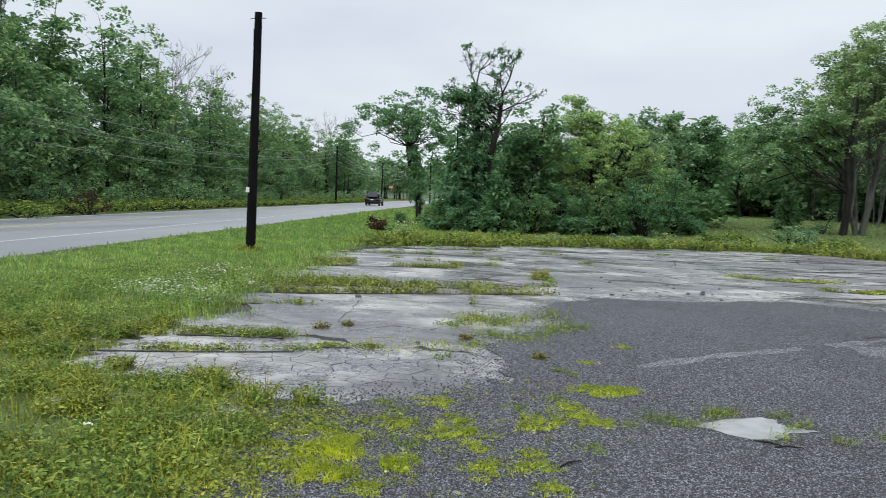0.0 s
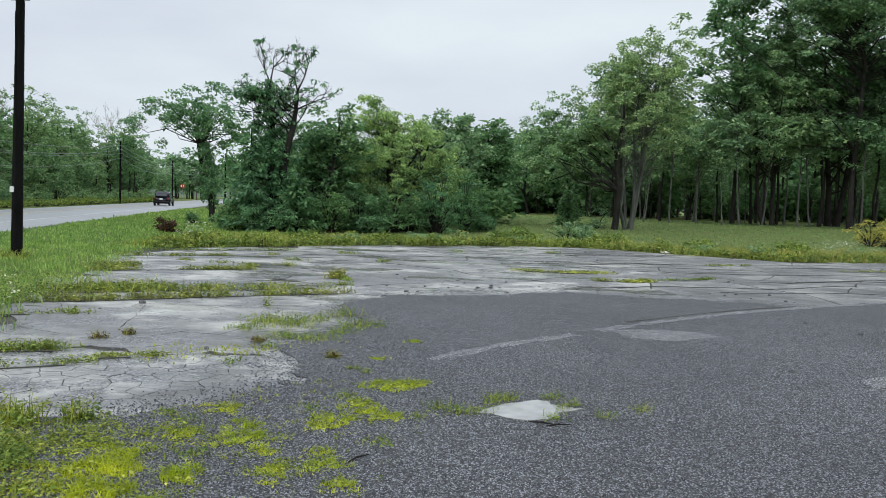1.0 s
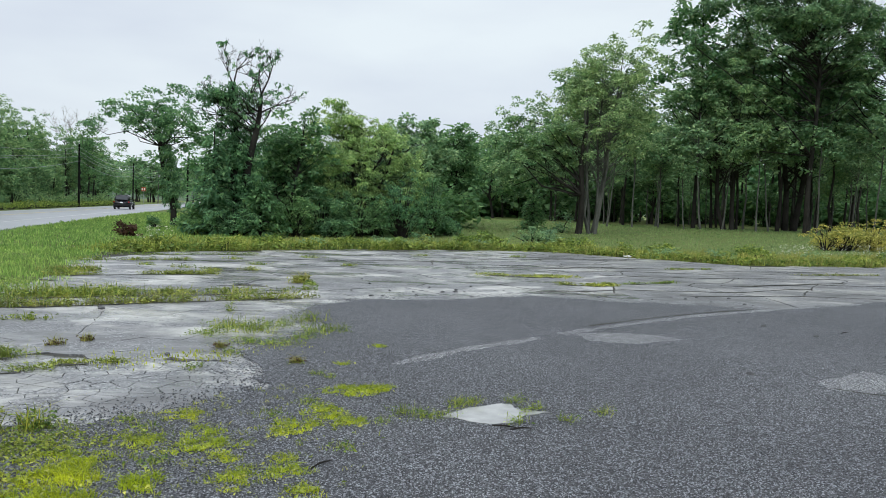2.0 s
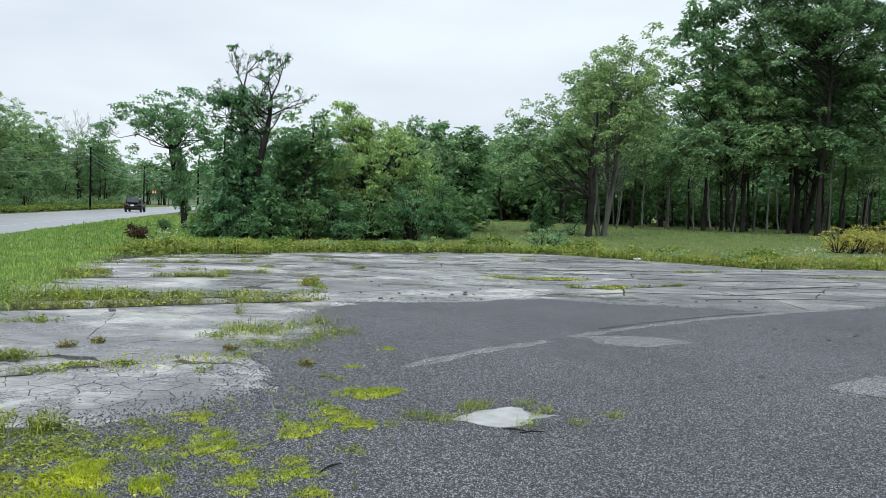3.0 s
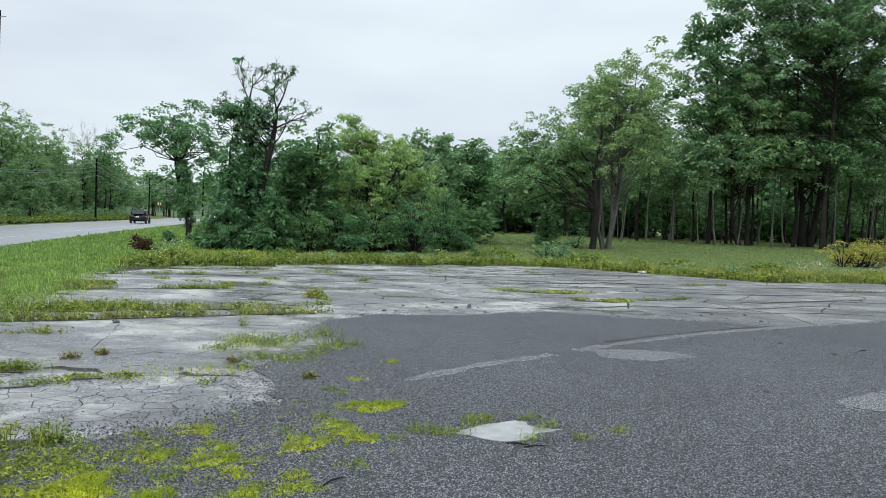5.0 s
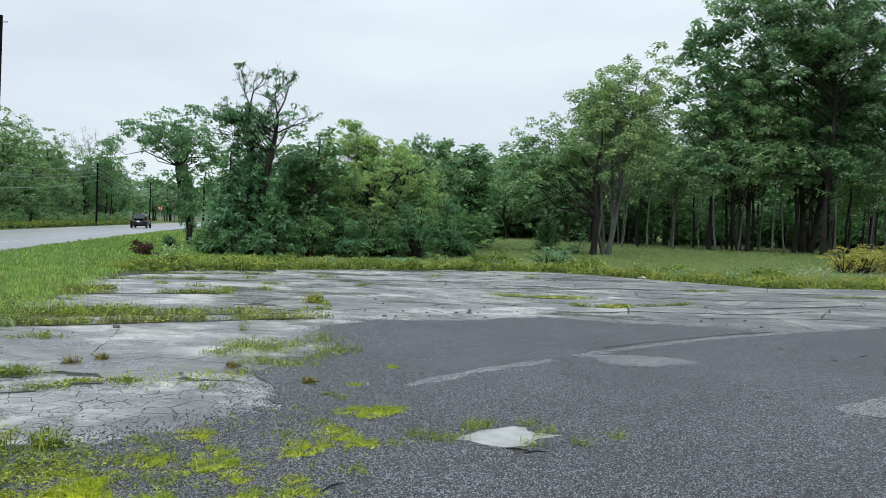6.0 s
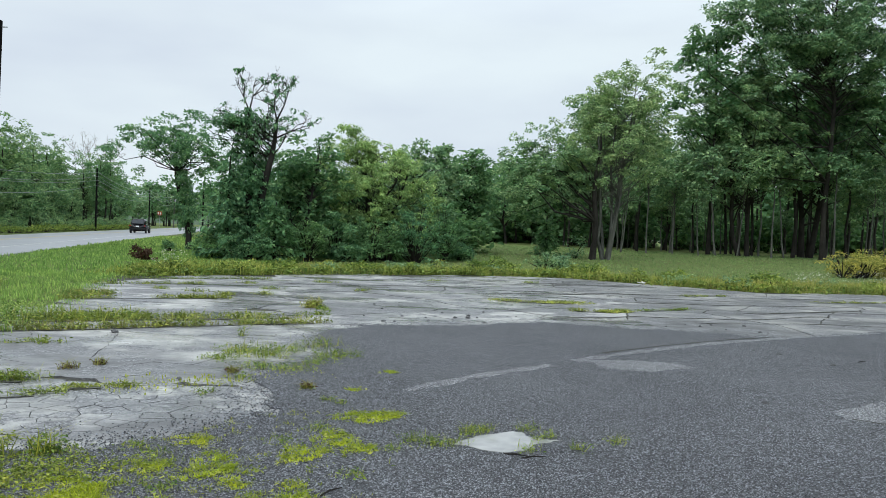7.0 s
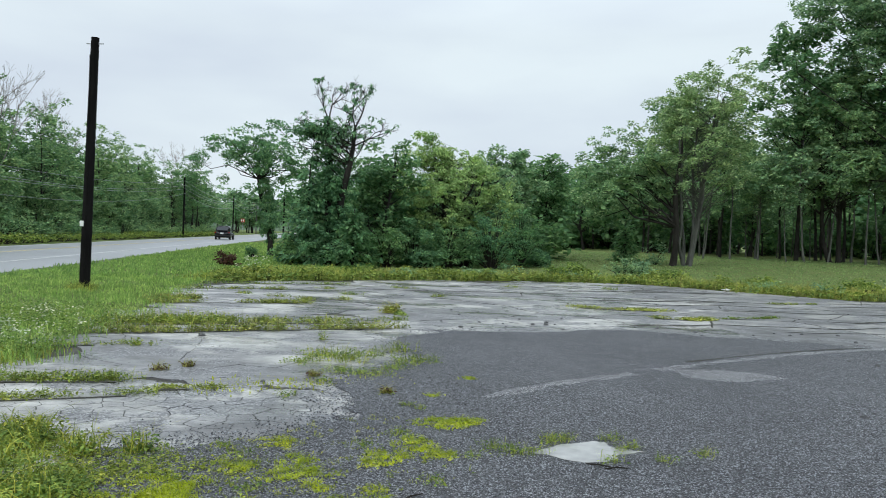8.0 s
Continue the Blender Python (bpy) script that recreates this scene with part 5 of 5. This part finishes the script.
# broad-leaved weeds and flowers in the near verge
x, y = rng.uniform(-9.5, -2.4, 110000), rng.uniform(2.4, 13, 110000)
dens = np.array([noise.noise(Vector((a * 0.8, b * 0.8, 7))) for a, b in zip(x, y)])
ok = in_verge(x, y) & (dens > -0.1)
v, f = weed_leaves(np.column_stack([x, y])[ok], 0.17, 0.036)
tagged(solid("verge_weeds", v, f.tolist(), LEAF_SHRUB), "broad-leaved weeds mixed into the verge grass", "weeds", "", "stuff")
for (cx, cy, rx, ry, n) in ((-7.0, 9.2, 0.8, 0.5, 420), (-7.5, 11.5, 0.6, 0.6, 220), (-6.3, 9.5, 0.6, 0.4, 120), (-9.4, 26.5, 0.5, 0.6, 160), (14.5, 29.5, 1.2, 0.6, 260), (18.0, 31, 1.6, 0.8, 300)):
    p = patch_points(n, cx, cy, rx, ry)
    at = np.column_stack([p, rng.uniform(0.08, 0.28, n) * (1 if cy < 20 else 2.2) + rise(p[:, 0], p[:, 1])])
    s = rng.uniform(0.02, 0.045, n) * (1 if cy < 20 else 1.6)
    v, f = leaf_quads(at, rng.normal(size=(n, 3)) * (1, 1, 0.2), np.array([[0, 0, 1.0]]) + rng.normal(size=(n, 3)) * 0.2, s, s)
    tagged(solid("wildflowers", v, f.tolist(), PETAL), "small white wildflowers in tall grass", "flowers", "", "stuff")

# weeds at the far edge, bushy clumps, goldenrod, brush pile
for k, (x, y, r, h) in enumerate(((1.8, 31.3, 0.8, 0.55), (2.6, 31.6, 0.6, 0.5), (4.4, 32.4, 0.7, 0.8), (5.1, 32.6, 0.55, 0.75), (-8.4, 24.0, 0.5, 0.35), (-5.4, 26.0, 0.5, 0.35), (-3.0, 27.6, 0.6, 0.35), (6.2, 31.5, 0.7, 0.45), (9.0, 29.0, 0.8, 0.4), (12.5, 29.6, 0.8, 0.5))):
    shrub(300 + k, "weedy_bush", (x, y, float(rise(x, y))), "low weedy bush along the lot's edge", r, h, 34, 0.24, 700, 0.09, LEAF_FOREST if k in (2, 3) else LEAF_SHRUB, "edge bushes")
clump = np.random.default_rng(350)
for k in range(34):
    u = clump.uniform(0, len(EDGE) - 1.001)
    (ax, ay), (bx, by) = EDGE[int(u)], EDGE[int(u) + 1]
    x, y = ax + (bx - ax) * (u % 1) + clump.normal() * 0.3, ay + (by - ay) * (u % 1) + 0.3 + abs(clump.normal()) * 0.5
    shrub(351 + k, "weedy_bush", (x, y, float(rise(x, y))), "low leafy weed clump at the pavement's far edge", clump.uniform(0.25, 0.7), clump.uniform(0.25, 0.5), 16, 0.2, 600, 0.085, (LEAF_SHRUB, LEAF_FOREST, GRASS_WEED)[k % 3], "edge bushes")
for k in range(9):
    x, y = 19.3 + k * 0.85 + rng.uniform(-0.2, 0.2), 37.4 + 0.25 * k + rng.uniform(-0.6, 0.6)
    shrub(320 + k, "goldenrod", (x, y, float(rise(x, y))), "yellow-flowering goldenrod clump at the field's edge", 0.95, 1.25 + 0.15 * (k % 3), 44, 0.24, 520, 0.09, GOLDENROD, "goldenrod clumps")
lawn("goldenrod_stalks", "tall yellow-green goldenrod stalks at the field's edge", 6000, 21.2, 29, 37.2, 41, 0.4, 1.05, 0.025, GOLDENROD)
lawn("dry_weeds", "dry straw-coloured weeds along the lot's edge", 30000, 2, 22, 25, 33, 0.12, 0.52, 0.020, GRASS_DRY, lambda x, y: (y < 28.5 + np.abs(x - 7) * 0.28) & (y > 24))
lawn("dry_weeds", "dry straw-coloured weeds along the lot's far edge", 5000, -9, 4, 22, 31, 0.08, 0.3, 0.02, GRASS_DRY)
shrub(341, "dying_shrub", (-27.6, 31.5, 0), "rust-brown dying shrub beside the road", 1.3, 1.3, 30, 0.3, 160, 0.14, LEAF_RUST)
shrub(340, "brush_pile", (-11.75, 29.9, 0), "rust-brown pile of dead brush lying in grass", 0.5, 0.55, 30, 0.16, 800, 0.12, LEAF_RUST, "", "brush pile")
weed_patch("weed_clump", "tall weeds round the foot of a wooden pole", patch_points(420, -10.0, 16.8, 0.35, 0.3), 0.1, 0.34, 0.012, GRASS_WEED, 0.8, 0.05, LEAF_SHRUB, "weed", False)

# ---- stones, litter, twigs ----


def lump(name, at, size, material, label, category, seed, group=""):
    bm = bmesh.new()
    bmesh.ops.create_icosphere(bm, subdivisions=2, radius=1)
    for v in bm.verts:
        k = 1 + 0.45 * noise.noise(v.co * 1.6 + Vector((seed, 0, 0)))
        v.co = Vector((v.co.x * size[0] * k, v.co.y * size[1] * k, max(v.co.z, -0.35) * size[2] * k))
    ob = part(name, bm, material)
    ob.location = (at[0], at[1], at[2] + 0.3 * size[2])
    return tagged(ob, label, category, group)


lump("stone", (-4.56, 10.75, 0), (0.055, 0.04, 0.035), STONE, "dark broken lump of asphalt on pavement", "stone", 1, "loose stones")
for k, (x, y) in enumerate(((4.84, 11.2), (4.7, 11.35), (4.95, 11.05), (5.0, 11.4), (0.28, 14.14), (0.54, 14.24), (1.49, 14.79), (-0.77, 13.24), (-0.96, 13.19), (-1.1, 6.1), (-1.2, 5.9), (3.3, 7.6), (2.0, 8.6), (-2.6, 7.7), (5.3, 10.2), (-0.4, 4.75))):
    s = 0.018 + 0.011 * (k % 3)
    lump("stone", (x, y, 0.01), (s, s * 0.8, s * 0.6), STONE, "small dark loose stone on wet asphalt", "stone", k + 2, "loose stones")
gravel = random.Random(60)
for k in range(34):
    x, y = gravel.uniform(-1.5, 6.0), gravel.gauss(14.2, 0.9)
    s = gravel.uniform(0.015, 0.04)
    lump("stone", (x, y, 0.004), (s, s * 0.8, s * 0.6), STONE, "small dark loose stone on wet asphalt", "stone", k + 40, "loose stones")
lump("litter", (-3.46, 3.86, 0.10), (0.035, 0.02, 0.012), PAPER, "crumpled scrap of white litter in grass", "litter", 30)
lump("litter", (7.2, 27.4, 0.02), (0.16, 0.06, 0.05), PAPER, "pale scrap of litter at pavement edge", "litter", 31)
for k, (x, y, a) in enumerate(((0.72, 5.42, 0.3), (0.6, 5.46, -0.2), (5.9, 10.6, 0.6), (-0.6, 4.55, 1.0))):
    v, f = tube([(-0.09, 0, 0.006), (0, 0.01, 0.012), (0.1, -0.005, 0.006)], [0.005, 0.007, 0.003], 5, True)
    twig = tagged(solid("twig", v, f, BARK_DARK), "short dark twig lying on wet asphalt", "twig", "fallen twigs")
    twig.location, twig.rotation_euler.z = (x, y, 0.013), a

# loose grit over the border of the two surfaces
p = np.concatenate([strip_points(7000, [(-2.9, 5.2), (-1.9, 5.7), (-1.45, 6.6), (-1.9, 7.9), (-1.3, 9.3), (-1.7, 11.2), (-1.2, 12.6)], 0.42, 0.9), strip_points(4500, [(-1.2, 12.7), (1.9, 14.0), (5.8, 13.0)], 0.4, 0.6)])
n = len(p)
s = rng.uniform(0.004, 0.012, n)
oct_v = np.array([(1, 0, 0), (-0.5, 0.8, 0), (-0.5, -0.8, 0), (0, 0, 0.9)])
v = (np.column_stack([p, np.full(n, 0.006)])[:, None] + oct_v[None] * s[:, None, None]).reshape(-1, 3)
k = np.arange(n)[:, None] * 4
f = np.concatenate([k + [[0, 1, 3]], k + [[1, 2, 3]], k + [[2, 0, 3]]])
tagged(solid("grit", v, f.tolist(), CHIPPING), "loose dark grit strewn over pale pavement", "gravel", "", "stuff")

# the upper chippings of the dark surface, standing proud where the lot is trodden least
y = 2.4 + 10.6 * rng.random(200000) ** 1.15
x = rng.uniform(-0.64, 0.64, len(y)) * y
bare = np.zeros(len(y), bool)
for (ax, ay), (bx, by) in (((-0.3, 7.55), (0.47, 8.5)), ((0.47, 8.5), (1.59, 9.55))):
    u = np.clip(((x - ax) * (bx - ax) + (y - ay) * (by - ay)) / ((bx - ax) ** 2 + (by - ay) ** 2), 0, 1)
    bare |= np.hypot(x - ax - u * (bx - ax), y - ay - u * (by - ay)) < 0.07
for worn in WORN:
    bare |= inside(worn, x, y) & (rng.random(len(y)) < 0.8)
ok = ~bare & (rng.random(len(y)) > (y - 6.5) / 6.5) & inside(CHIPS, x, y) & ~inside([(0.05, 5.5), (0.35, 5.45), (1.0, 5.85), (0.7, 6.2), (0.3, 6.05)], x, y)
p = np.column_stack([x, y])[ok]
n = len(p)
s = rng.uniform(0.0045, 0.010, n)
a = rng.random(n) * 6.3
rot = np.stack([np.cos(a), -np.sin(a), np.sin(a), np.cos(a)], 1).reshape(n, 2, 2)
stone_v = np.broadcast_to(oct_v * (1, 1, 1.05), (n, 4, 3)).copy()
stone_v[:, :, :2] = np.einsum("nij,nkj->nki", rot, stone_v[:, :, :2])
v = (np.column_stack([p, np.full(n, 0.011)])[:, None] + stone_v * s[:, None, None]).reshape(-1, 3)
k = np.arange(n)[:, None] * 4
f = np.concatenate([k + [[0, 1, 3]], k + [[1, 2, 3]], k + [[2, 0, 3]]])
tagged(solid("chippings", v, f.tolist(), CHIPPING), "coarse dark stone chippings of the asphalt surface", "gravel", "", "stuff")

cracked_slabs()
